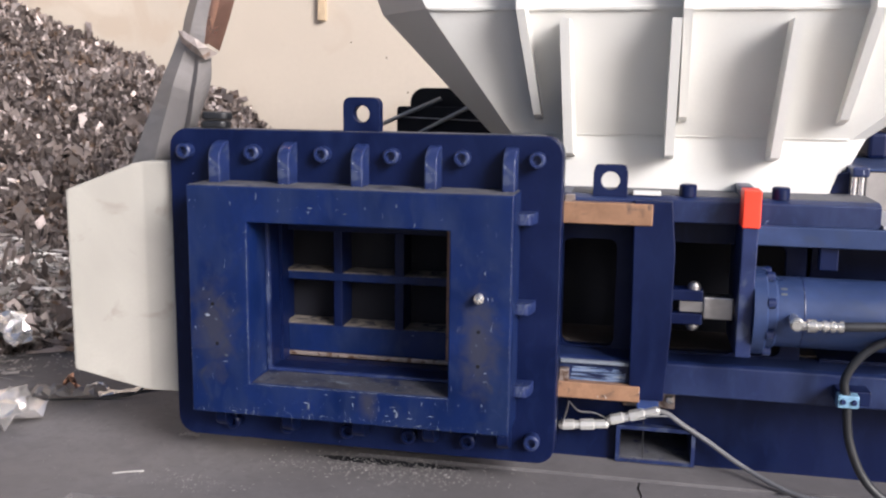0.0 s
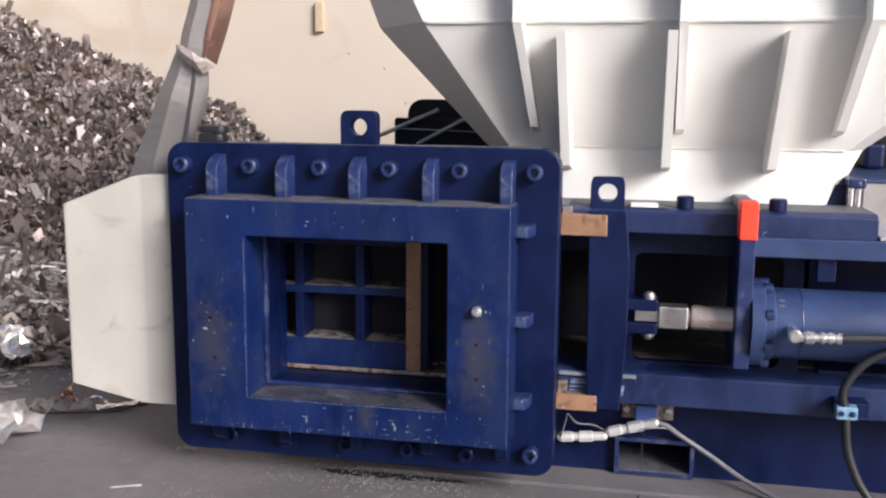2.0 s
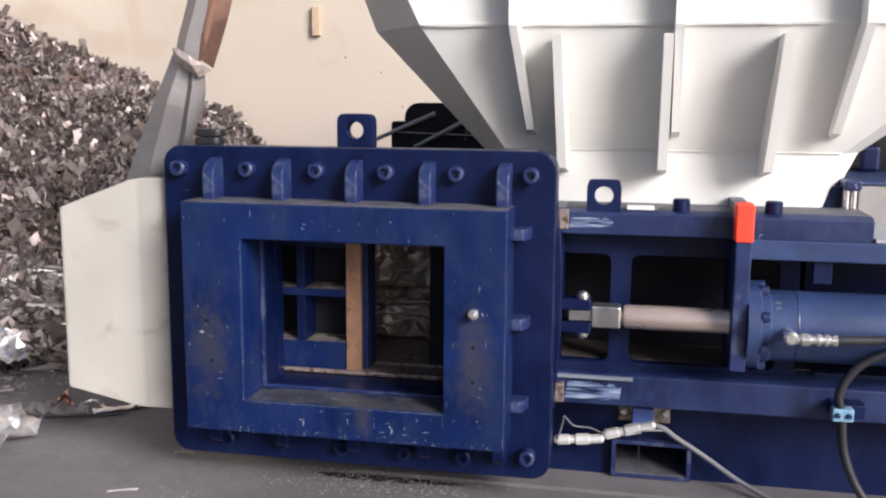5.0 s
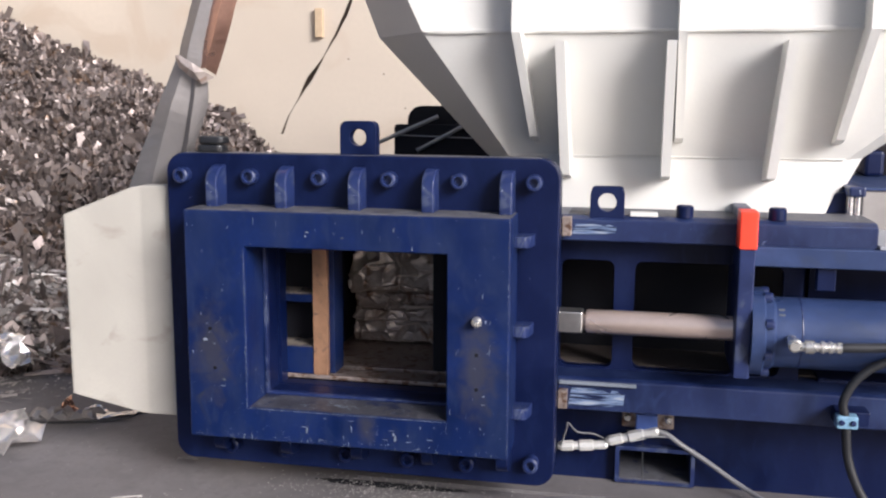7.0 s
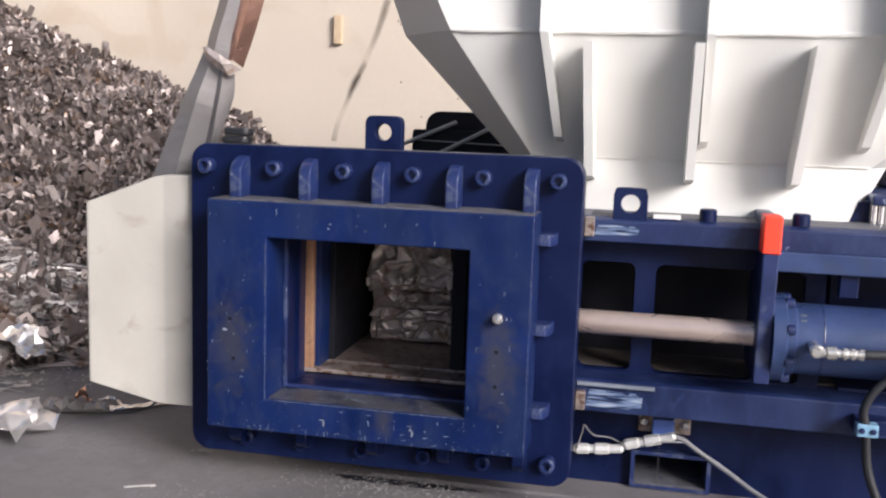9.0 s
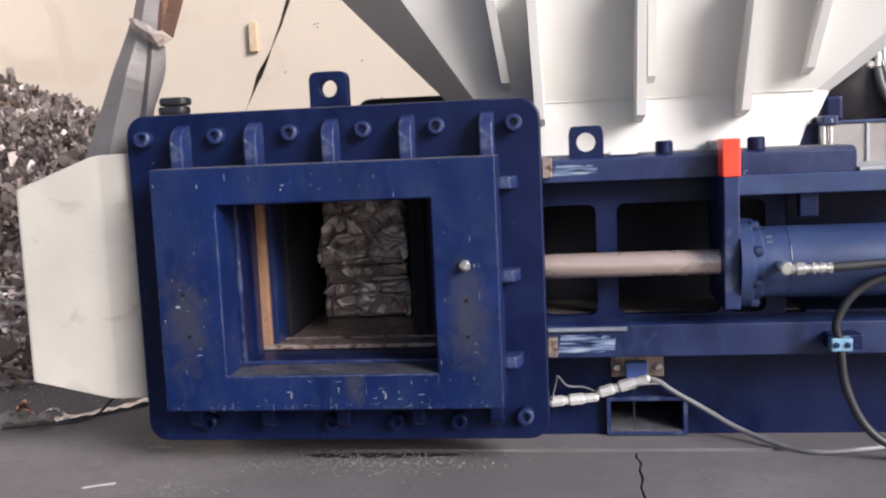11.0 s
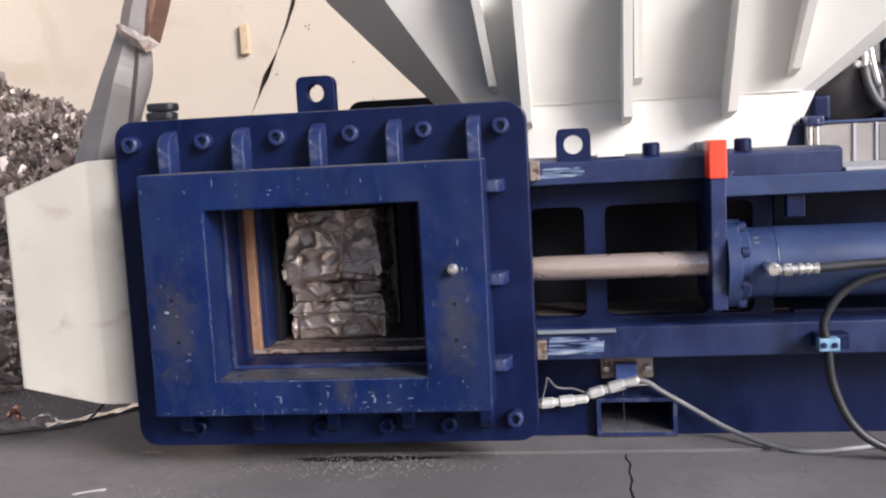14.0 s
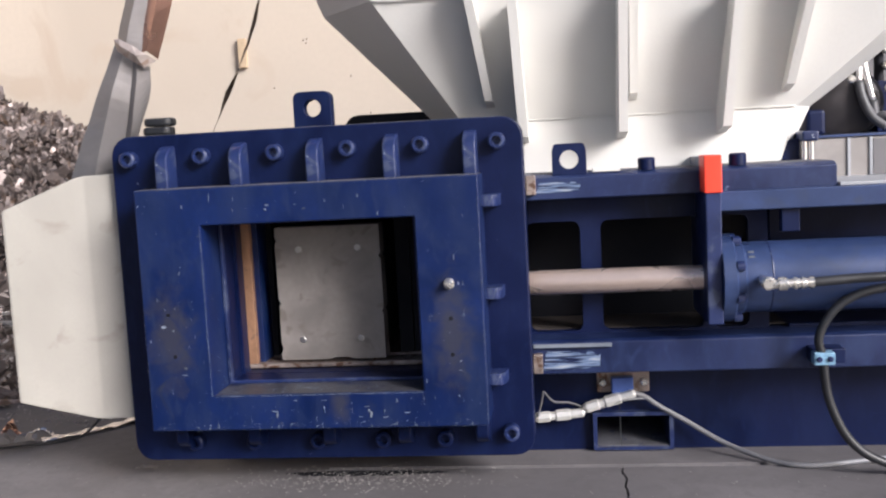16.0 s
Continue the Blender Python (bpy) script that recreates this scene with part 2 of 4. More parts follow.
def ring(outer, inner, y0, y1, inner_back=None, bm=None, bev=0.0):
    """A plate with a hole, from two loops of equally many points (x, z), between y0 and y1."""
    k = bmesh.new()
    back = inner_back or inner
    of, ob_, nf, nb = ([k.verts.new((p[0], y, p[1])) for p in loop] for loop, y in ((outer, y0), (outer, y1), (inner, y0), (back, y1)))
    n = len(outer)
    for i in range(n):
        j = (i + 1) % n
        k.faces.new((of[i], of[j], nf[j], nf[i])), k.faces.new((ob_[i], nb[i], nb[j], ob_[j]))
        k.faces.new((of[i], ob_[i], ob_[j], of[j])), k.faces.new((nf[i], nf[j], nb[j], nb[i]))
    bmesh.ops.remove_doubles(k, verts=k.verts, dist=1e-5)
    bmesh.ops.recalc_face_normals(k, faces=k.faces)
    if bev:
        sharp = [e for e in k.edges if len(e.link_faces) == 2 and e.calc_face_angle() > 0.9]
        bmesh.ops.bevel(k, geom=sharp, offset=bev, segments=2, affect="EDGES", profile=0.5)
    return joined(bm, k)


def lathe(profile, base, way, seg=24, bm=None, smooth=True):
    """A solid of revolution: profile of (distance along way, radius)."""
    k = bmesh.new()
    q = Vector(way).normalized().to_track_quat("Z", "Y").to_matrix()
    rows = [[k.verts.new(Vector(base) + q @ Vector((r * math.cos(2 * math.pi * i / seg), r * math.sin(2 * math.pi * i / seg), d))) for i in range(seg)]
            for d, r in profile]
    for a, c in zip(rows, rows[1:]):
        for i in range(seg):
            f = k.faces.new((a[i], a[(i + 1) % seg], c[(i + 1) % seg], c[i]))
            f.smooth = smooth
    k.faces.new(rows[0][::-1]), k.faces.new(rows[-1])
    # crisp corners along the profile
    steps = [Vector((b[0] - a[0], b[1] - a[1])) for a, b in zip(profile, profile[1:])]
    for i, row in enumerate(rows):
        corner = i in (0, len(rows) - 1) or (steps[i - 1].length > 0 and steps[i].length > 0 and steps[i - 1].angle(steps[i]) > 0.5)
        for a, c in zip(row, row[1:] + row[:1]):
            e = k.edges.get((a, c))
            if corner and e:
                e.smooth = False
    return joined(bm, k)


def spline(points, steps=10):
    p = [Vector(q) for q in points]
    p = [2 * p[0] - p[1]] + p + [2 * p[-1] - p[-2]]
    out = []
    for i in range(1, len(p) - 2):
        for s in range(steps):
            t = s / steps
            out.append(0.5 * (2 * p[i] + (p[i + 1] - p[i - 1]) * t + (2 * p[i - 1] - 5 * p[i] + 4 * p[i + 1] - p[i + 2]) * t * t
                              + (3 * p[i] - p[i - 1] - 3 * p[i + 1] + p[i + 2]) * t ** 3))
    return out + [p[-2]]


def tube(points, r, seg=10, steps=10, bm=None):
    k = bmesh.new()
    path = spline(points, steps)
    rows = []
    for i, c in enumerate(path):
        way = (path[min(i + 1, len(path) - 1)] - path[max(i - 1, 0)]).normalized()
        q = way.to_track_quat("Z", "Y").to_matrix()
        rows.append([k.verts.new(c + q @ Vector((r * math.cos(2 * math.pi * j / seg), r * math.sin(2 * math.pi * j / seg), 0))) for j in range(seg)])
    for a, c in zip(rows, rows[1:]):
        best = min(range(seg), key=lambda s: (a[0].co - c[s].co).length)
        for j in range(seg):
            f = k.faces.new((a[j], a[(j + 1) % seg], c[(j + 1 + best) % seg], c[(j + best) % seg]))
            f.smooth = True
    k.faces.new(rows[0][::-1]), k.faces.new(rows[-1])
    return joined(bm, k)


def empty(name, label, category, group="", at=(0, 0, 0)):
    ob = new(name)
    ob.location = at
    return tagged(ob, label, category, group)


# ---- the hall ----
def hall():
    out, inn = rounded(-150, 150, -250, 150, 0.01, 1), rounded(-0.7, 0.6, -0.95, -0.15, 0.01, 1)
    k = ring(out, inn, -0.02, -0.4)
    for v in k.verts:
        v.co = Vector((v.co.x, v.co.z, v.co.y))
    g = part("ground", k, "floor")
    tagged(g, "dark trodden concrete ground reaching the horizon", "ground", kind="structure")
    # slabs with an open joint, a crack, and a discharge pit before the mouth
    f = new("floor")
    tagged(f, "dark grey worn concrete floor slabs with joint and crack", "floor", kind="structure")
    part("slab", box(-7, 9, 0.284, 6.0, -0.3, 0.0, 0), "floor", f)
    part("slab", prism([(-7, 0.26), (-0.06, 0.26), (-0.045, 0.271), (-0.05, 0.284), (-7, 0.284)], "z", -0.3, 0.0), "floor", f)
    crack = [(0.752, 0.26), (0.747, 0.22), (0.756, 0.17), (0.748, 0.12), (0.751, 0.06), (0.742, 0.0), (0.75, -0.15), (0.738, -0.25), (0.745, -0.5), (0.73, -1.2), (0.74, -6)]
    part("slab", prism([(-7, 0.26)] + [(x - 0.003, y) for x, y in crack[:7]] + [(0.6, -0.15), (-7, -0.15)], "z", -0.3, 0.0), "floor", f)
    part("slab", prism([(9, 0.26)] + [(x + 0.003, y) for x, y in crack] + [(9, -6)], "z", -0.3, 0.0), "floor", f)
    part("slab", box(-7, -0.7, -6, -0.1505, -0.3, 0.0, 0), "floor", f)
    part("slab", box(-0.696, 0.6, -6, -0.95, -0.3, 0.0, 0), "floor", f)
    part("joint", box(-7, 9, 0.255, 0.29, -0.3, -0.012, 0), "dark", f)
    for name, b in (("pit_side", (-0.75, -0.7, -1.0, -0.15)), ("pit_side", (0.6, 0.65, -1.0, -0.15)), ("pit_end", (-0.75, 0.65, -1.0, -0.95)), ("pit_end", (-0.75, 0.65, -0.15, -0.1))):
        part(name, box(*b, -1.3, -0.41, 0), "floor", f)
    part("pit_bottom", box(-0.8, 0.7, -1.05, 0.0, -1.4, -1.3, 0), "floor", f)
    w = part("wall_back", box(-7, 9, 4.1, 4.3, 0, 5, 0), "wall")
    tagged(w, "cream painted smooth yard wall with small marks", "wall", kind="structure")
    for x, z in ((-1.03, 1.655), (-1.005, 1.66), (-1.012, 1.635), (-1.0, 1.25), (-1.25, 1.35), (-0.72, 1.4), (-2.0, 1.8), (-0.6, 1.15), (-0.85, 1.02)):
        part("nail_hole", lathe([(0, 0.006), (0.003, 0.005), (0.003, 0.001)], (x, 4.1, z), (0, -1, 0), 8), "strap", w)
    for name, x in (("wall_left", -7.2), ("wall_right", 9.0)):
        tagged(part(name, box(x, x + 0.2, -1.5, 4.3, 0, 5, 0), "wall"), "cream painted yard side wall", "wall", kind="structure")
hall()


# ---- the baling press ----
press = empty("baling_press", "navy blue hydraulic scrap metal baling press with chipped paint", "baling press")


def cap_screw(r=0.021, h=0.034):
    """Socket cap screw whose head points to -y, its seat at y = 0."""
    prof = [(0, r), (h - 0.004, r), (h, r - 0.004), (h, r * 0.55), (h - 0.016, r * 0.5), (h - 0.016, 0.001)]
    return lathe(prof, (0, 0, 0), (0, -1, 0), 18)


def front_frame():
    outer = rounded(-0.537, 0.528, 0.077, 0.937, 0.05)
    hole = rounded(-0.252, 0.262, 0.292, 0.70, 0.004)
    part("front_plate", ring(outer, hole, 0.135, 0.2, bev=0.004), "blue", press)
    o, i = rounded(-0.425, 0.424, 0.195, 0.8, 0.004), rounded(-0.261, 0.267, 0.284, 0.708, 0.004)
    mouth = part("mouth_frame", ring(o, i, 0.0, 0.1345, bev=0.004), "blue_worn", press, "scratched navy mouth frame with grime patches")
    part("ledge", ring(rounded(-0.2605, 0.2665, 0.2845, 0.7075, 0.004), rounded(-0.2515, 0.2615, 0.2925, 0.6995, 0.004), 0.118, 0.1352, bev=0.002), "blue_edge", mouth, "rubbed inner ledge")
    part("hole_sleeve", ring(rounded(-0.2555, 0.2655, 0.2885, 0.7035, 0.004), rounded(-0.244, 0.262, 0.2925, 0.70, 0.004), 0.2, 0.246), "blue", press)
    # thin grey strips: dust, with the sky's reflection on the tops painted in
    part("lit_dusty_top", prism(rounded(-0.421, 0.42, 0.004, 0.134, 0.003), "z", 0.8, 0.8012, 0), "ledge_dust", mouth, "grey dust and sky sheen on the frame's top")
    part("lit_dusty_edge", box(-0.487, 0.478, 0.139, 0.196, 0.937, 0.9382, 0), "ledge_dust", press, "grey dust and sky sheen on the plate's top edge")
    part("scraped_sill", box(-0.2565, 0.2625, 0.006, 0.117, 0.284, 0.2846, 0), "sill", mouth, "sill scraped to dull grey metal")
    # cap screws
    first = None
    seats = [(x, 0.878) for x in (-0.483, -0.29, -0.097, 0.09, 0.274, 0.464)]
    seats += [(0.469, 0.143)]
    for x, z in seats:
        if first is None:
            first = part("cap_screw", cap_screw(), "blue_edge", press)
            first.location = (x, 0.135, z)
        else:
            again(first, Matrix.Translation((x, 0.135, z)))
    # lower row in darker navy, for the shade under the mouth frame
    low = None
    for x in (-0.36, -0.2, -0.03, 0.14, 0.3):
        if low is None:
            low = part("cap_screw", cap_screw(), "blue", press)
            low.location = (x, 0.135, 0.132)
        else:
            again(low, Matrix.Translation((x, 0.135, 0.132)))
    # stiffening ribs over, beside and under the mouth frame
    def rib():
        pts = [(0.137, 0.0), (0.072, 0.0), (0.072, 0.065)] + [(0.137 - 0.065 * math.cos(radians(a)), 0.065 + 0.045 * math.sin(radians(a))) for a in (10, 25, 40, 55, 70, 82, 90)]
        return prism(pts, "x", -0.0165, 0.0165, 0.004)
    top = part("rib", rib(), "blue_edge", press)
    xs = (-0.38, -0.188, 0.009, 0.202, 0.399)
    top.location = (xs[0], 0, 0.798)
    for x in xs[1:]:
        again(top, Matrix.Translation((x, 0, 0.798)))
    for z in (0.733, 0.505, 0.29):
        again(top, Matrix.Translation((0.422, 0, z)) @ pose(0, 0, 0, 0, 90, 0) @ Matrix.Diagonal((0.9, 1, 0.42, 1)))
    # under ribs take the darker navy too, as their shade
    under = part("rib", rib(), "blue", press)
    under.matrix_basis = Matrix.Translation((xs[0], 0.0, 0.197)) @ pose(0, 0, 0, 0, 180, 0) @ Matrix.Diagonal((1, 1, 0.7, 1))
    for x in xs[1:]:
        again(under, Matrix.Translation((x, 0.0, 0.197)) @ pose(0, 0, 0, 0, 180, 0) @ Matrix.Diagonal((1, 1, 0.7, 1)))
    # drilled holes and a grease nipple on the mouth frame
    for x, z in ((0.343, 0.46), (0.343, 0.372), (-0.36, 0.49), (-0.35, 0.385)):
        part("screw_hole", lathe([(0, 0.0055), (0.002, 0.005), (0.002, 0.001)], (x, 0.0005, z), (0, -1, 0), 12), "dark", mouth)
    part("grease_nipple", lathe([(0, 0.013), (0.014, 0.013), (0.018, 0.009), (0.03, 0.009), (0.034, 0.005)], (0.343, 0, 0.545), (0.1, -1, 0), 12), "zinc", mouth, "bright zinc nipple")
    # lifting lugs
    def lug(x, z, y0, y1, w, h, r, name="lifting_lug"):
        c = (x, z + h * 0.55)
        o, i = [], []
        for q in range(40):
            a = 2 * math.pi * q / 40
            dx, dz = math.cos(a), math.sin(a)
            far = min((w / 2) / max(abs(dx), 1e-6), ((h * 0.45) if dz > 0 else (h * 0.55)) / max(abs(dz), 1e-6))
            p = [dx * far, dz * far]
            if dz > 0 and abs(p[0]) > w / 2 - 0.012 and p[1] > h * 0.45 - 0.012:
                far *= 0.94
            o.append((c[0] + dx * far, c[1] + dz * far))
            i.append((c[0] + r * dx, c[1] + r * dz))
        return part(name, ring(o, i, y0, y1, bev=0.0015), "blue", press)
    lug(0.002, 0.932, 0.14, 0.175, 0.098, 0.094, 0.022)
    lug(0.641, 0.77, 0.245, 0.27, 0.088, 0.092, 0.024)
    # chips of paint along the mouth, denser low down
    rnd = random.Random(4)
    k = bmesh.new()
    def chip(u, v, size, face="front", stretch=1.0):
        """A ragged bare spot on the mouth frame's front, on its sill or on its inner side."""
        a0, n = rnd.random() * 6.28, rnd.choice((5, 6, 7, 8))
        vs = []
        for q in range(n):
            a = a0 + q * 2 * math.pi / n
            rr = size * rnd.uniform(0.25, 1.15)
            p, r = u + rr * math.cos(a) / stretch, v + rr * math.sin(a) * stretch
            vs.append(k.verts.new({"front": (p, -0.0006, r), "sill": (p, r, 0.2848), "side": (-0.2603, p, r)}[face]))
        k.faces.new(vs)
    def blocked(x, z):
        return (-0.262 < x < 0.268 and 0.283 < z < 0.709) or not (-0.42 < x < 0.42 and 0.2 < z < 0.797)
    n = 0
    while n < 420:
        x = rnd.uniform(-0.42, 0.41)
        z = 0.2 + 0.6 * rnd.random() ** 2.0
        if rnd.random() < 0.25:
            z = 0.2 + rnd.random() * 0.012
        if not blocked(x, z):
            chip(x, z, 0.0005 + 0.0034 * rnd.random() ** 5, "front", rnd.choice((0.35, 0.6, 1, 1.4, 2.2, 3.4)))
            n += 1
    for x, z, size, st in ((-0.375, 0.46, 0.006, 0.8), (-0.35, 0.45, 0.004, 1), (-0.41, 0.425, 0.004, 2), (-0.325, 0.355, 0.005, 0.9), (0.0, 0.74, 0.004, 0.7), (-0.09, 0.752, 0.0035, 0.6), (-0.095, 0.74, 0.003, 1),
                           (0.135, 0.228, 0.008, 1.5), (0.13, 0.24, 0.004, 1), (-0.1, 0.235, 0.006, 2.2), (0.02, 0.245, 0.005, 2.5), (-0.02, 0.75, 0.003, 0.6), (0.18, 0.72, 0.003, 2.4), (0.375, 0.47, 0.0025, 5), (0.37, 0.33, 0.003, 6)):
        chip(x, z, size, "front", st)
    for i in range(1150):
        side = rnd.random()
        if side < 0.4:
            chip(rnd.uniform(-0.262, 0.268), 0.2818 + rnd.uniform(-0.0012, 0.0012), rnd.uniform(0.0005, 0.0017), "front", 0.22)
        elif side < 0.62:
            chip(-0.263 + rnd.uniform(-0.001, 0.001), rnd.uniform(0.285, 0.7), rnd.uniform(0.0005, 0.0017), "front", 4.2)
        elif side < 0.8:
            chip(0.4205 + rnd.uniform(-0.001, 0.0008), rnd.uniform(0.2, 0.797), rnd.uniform(0.0004, 0.0013), "front", 4.0)
        else:
            chip(rnd.uniform(-0.25, 0.25), rnd.uniform(0.01, 0.11), rnd.uniform(0.001, 0.004), "sill", rnd.choice((0.3, 0.5, 1)))
    for i in range(5):
        chip(-0.045 + rnd.uniform(-0.03, 0.03), 0.06 + rnd.uniform(-0.01, 0.01), rnd.uniform(0.006, 0.013), "sill", 0.6)
    for i in range(26):
        chip(rnd.uniform(0.01, 0.115), 0.29 + 0.4 * rnd.random() ** 2, rnd.uniform(0.001, 0.003), "side", rnd.choice((1, 2, 3)))
    for i in range(150):
        x, z = rnd.choice(((0.5275, rnd.uniform(0.14, 0.88)), (rnd.uniform(-0.42, 0.42), 0.7985), (-0.4235, rnd.uniform(0.2, 0.5)), (rnd.uniform(-0.42, 0.42), 0.197)))
        up = 4.0 if abs(x) > 0.422 else 0.25
        u0 = len(k.verts)
        chip(x, z, rnd.uniform(0.0004, 0.0012), "front", up)
        if x > 0.5:
            k.verts.ensure_lookup_table()
            for v in k.verts[u0:]:
                v.co.y = 0.1344
    for i in range(34):
        # short scratches that run down the face
        x, z = rnd.uniform(-0.42, 0.42), rnd.choice((rnd.uniform(0.205, 0.27), rnd.uniform(0.72, 0.785), rnd.uniform(0.3, 0.5)))
        if not blocked(x, z):
            chip(x, z, rnd.uniform(0.0012, 0.003), "front", rnd.uniform(2.5, 5))
    part("chipping", k, "chip", mouth, "pale bare spots in the paint")["kind"] = "stuff"
    return mouth


mouth = front_frame()


def guard_cover():
    """Cover of the gate's travel: outline with cut corners, its outer part bent forward."""
    k = bmesh.new()
    cols = [(-0.84, 0.25, 0.761, 0.107), (-0.834, 0.248, 0.764, 0.105), (-0.655, 0.192, 0.838, 0.148), (-0.63, 0.187, 0.843, 0.155), (-0.5, 0.187, 0.846, 0.165)]
    front = [(k.verts.new((x, y, z0)), k.verts.new((x, y, z1))) for x, z0, z1, y in cols]
    back = [(k.verts.new((x, 0.215, z0)), k.verts.new((x, 0.215, z1))) for x, z0, z1, y in cols]
    for i in range(4):
        a, b, c, d = front[i], front[i + 1], back[i], back[i + 1]
        k.faces.new((a[0], b[0], b[1], a[1])), k.faces.new((c[0], c[1], d[1], d[0]))
        k.faces.new((a[1], b[1], d[1], c[1])), k.faces.new((a[0], c[0], d[0], b[0]))
    k.faces.new((front[0][0], front[0][1], back[0][1], back[0][0]))
    k.faces.new((front[4][0], back[4][0], back[4][1], front[4][1]))
    bmesh.ops.recalc_face_normals(k, faces=k.faces)
    bmesh.ops.bevel(k, geom=k.edges[:], offset=0.004, segments=2, affect="EDGES", profile=0.5)
    part("guard_cover", k, "cover", press, "off-white sheet steel cover with cut corners")
guard_cover()


def side_frame():
    """Rails, webs and base of the long side on which the gate travels."""
    part("upper_rail", prism([(0.235, 0.72), (0.235, 0.776), (0.26, 0.785), (0.5, 0.785), (0.5, 0.72)], "x", 0.4, 1.30, 0.003), "rail", press)
    # grey strip for dust and the pale sheen of the rail's top
    part("rail_dust_sheen", box(0.54, 1.296, 0.264, 0.45, 0.785, 0.7862, 0), "ledge_dust", press, "grey dust and sky sheen on the rail's top")
    part("lower_rail", prism([(0.235, 0.262), (0.235, 0.345), (0.25, 0.35), (0.5, 0.354), (0.5, 0.262)], "x", 0.4, 1.9, 0.003), "rail", press)
    # web with rounded windows
    for x0, x1, x2, x3 in ((0.40, 0.52, 0.664, 0.692), (0.692, 0.718, 0.985, 0.995), (0.995, 1.005, 1.1, 1.15)):
        part("web", ring(rounded(x0, x3, 0.35, 0.725, 0.002), rounded(x1 if x1 - x0 > 0.005 else x0 + 0.01, x2, 0.357, 0.655, 0.022), 0.33, 0.36), "blue", press)
    part("inner_ledge", box(0.4, 1.2, 0.362, 0.56, 0.3535, 0.358, 0), "smudge", press, "grimy ledge behind the web")
    # the shade behind the openings is put into this wall's black
    part("inner_wall", box(0.35, 2.2, 0.56, 0.6, 0.263, 0.76, 0), "dark", press, "inner side wall coloured black for its shade")
    part("base_beam", ring(rounded(0.28, 2.2, 0.0, 0.262, 0.002, 1), rounded(0.692, 0.892, 0.012, 0.102, 0.002, 1), 0.415, 0.75), "blue", press)
    part("fork_pocket", ring(rounded(0.682, 0.902, 0.004, 0.112, 0.004), rounded(0.693, 0.891, 0.013, 0.101, 0.003), 0.39, 0.74), "blue_edge", press, "rectangular fork pocket")
    # thin pale plate added as the pocket's lit bottom
    part("pocket_bottom", box(0.6935, 0.8905, 0.395, 0.73, 0.0135, 0.0165, 0), "ledge_dust", press)
    # black plate, the shade deep in the pocket as colour
    part("pocket_back", box(0.68, 0.90, 0.751, 0.77, 0.0, 0.2, 0), "dark", press)
    part("plinth", box(-0.42, 0.3, 0.5, 0.95, 0.0, 0.262, 0.004), "dark", press)
    for x in (0.838, 1.066):
        part("stud", lathe([(0, 0.022), (0.028, 0.022), (0.032, 0.018)], (x, 0.27, 0.784), (0, 0, 1), 14), "blue", press)
    part("washer_strip", box(0.70, 0.77, 0.25, 0.29, 0.785, 0.795, 0.002), "cream", press)
    # support of the cylinder with its red top
    part("cylinder_support", box(0.968, 1.006, 0.165, 0.42, 0.394, 0.81, 0.003), "blue_edge", press)
    part("red_block", box(0.9655, 1.0085, 0.160, 0.24, 0.722, 0.815, 0.003), "red", press, "signal red painted block")
    part("rail_step", box(1.006, 1.62, 0.22, 0.5, 0.672, 0.722, 0.003), "blue_sheen", press)
    part("hanger", box(1.165, 1.21, 0.24, 0.27, 0.612, 0.68, 0.003), "blue", press)
    part("far_beam", box(1.20, 2.2, 0.33, 0.5, 0.262, 0.36, 0.004), "blue", press)
    part("back_plate", box(1.19, 2.2, 0.5005, 0.52, 0.36, 0.72, 0.002), "blue", press)
    part("outer_block", box(1.9005, 2.2, 0.235, 0.42, 0.262, 0.34, 0.004), "blue_edge", press)


side_frame()


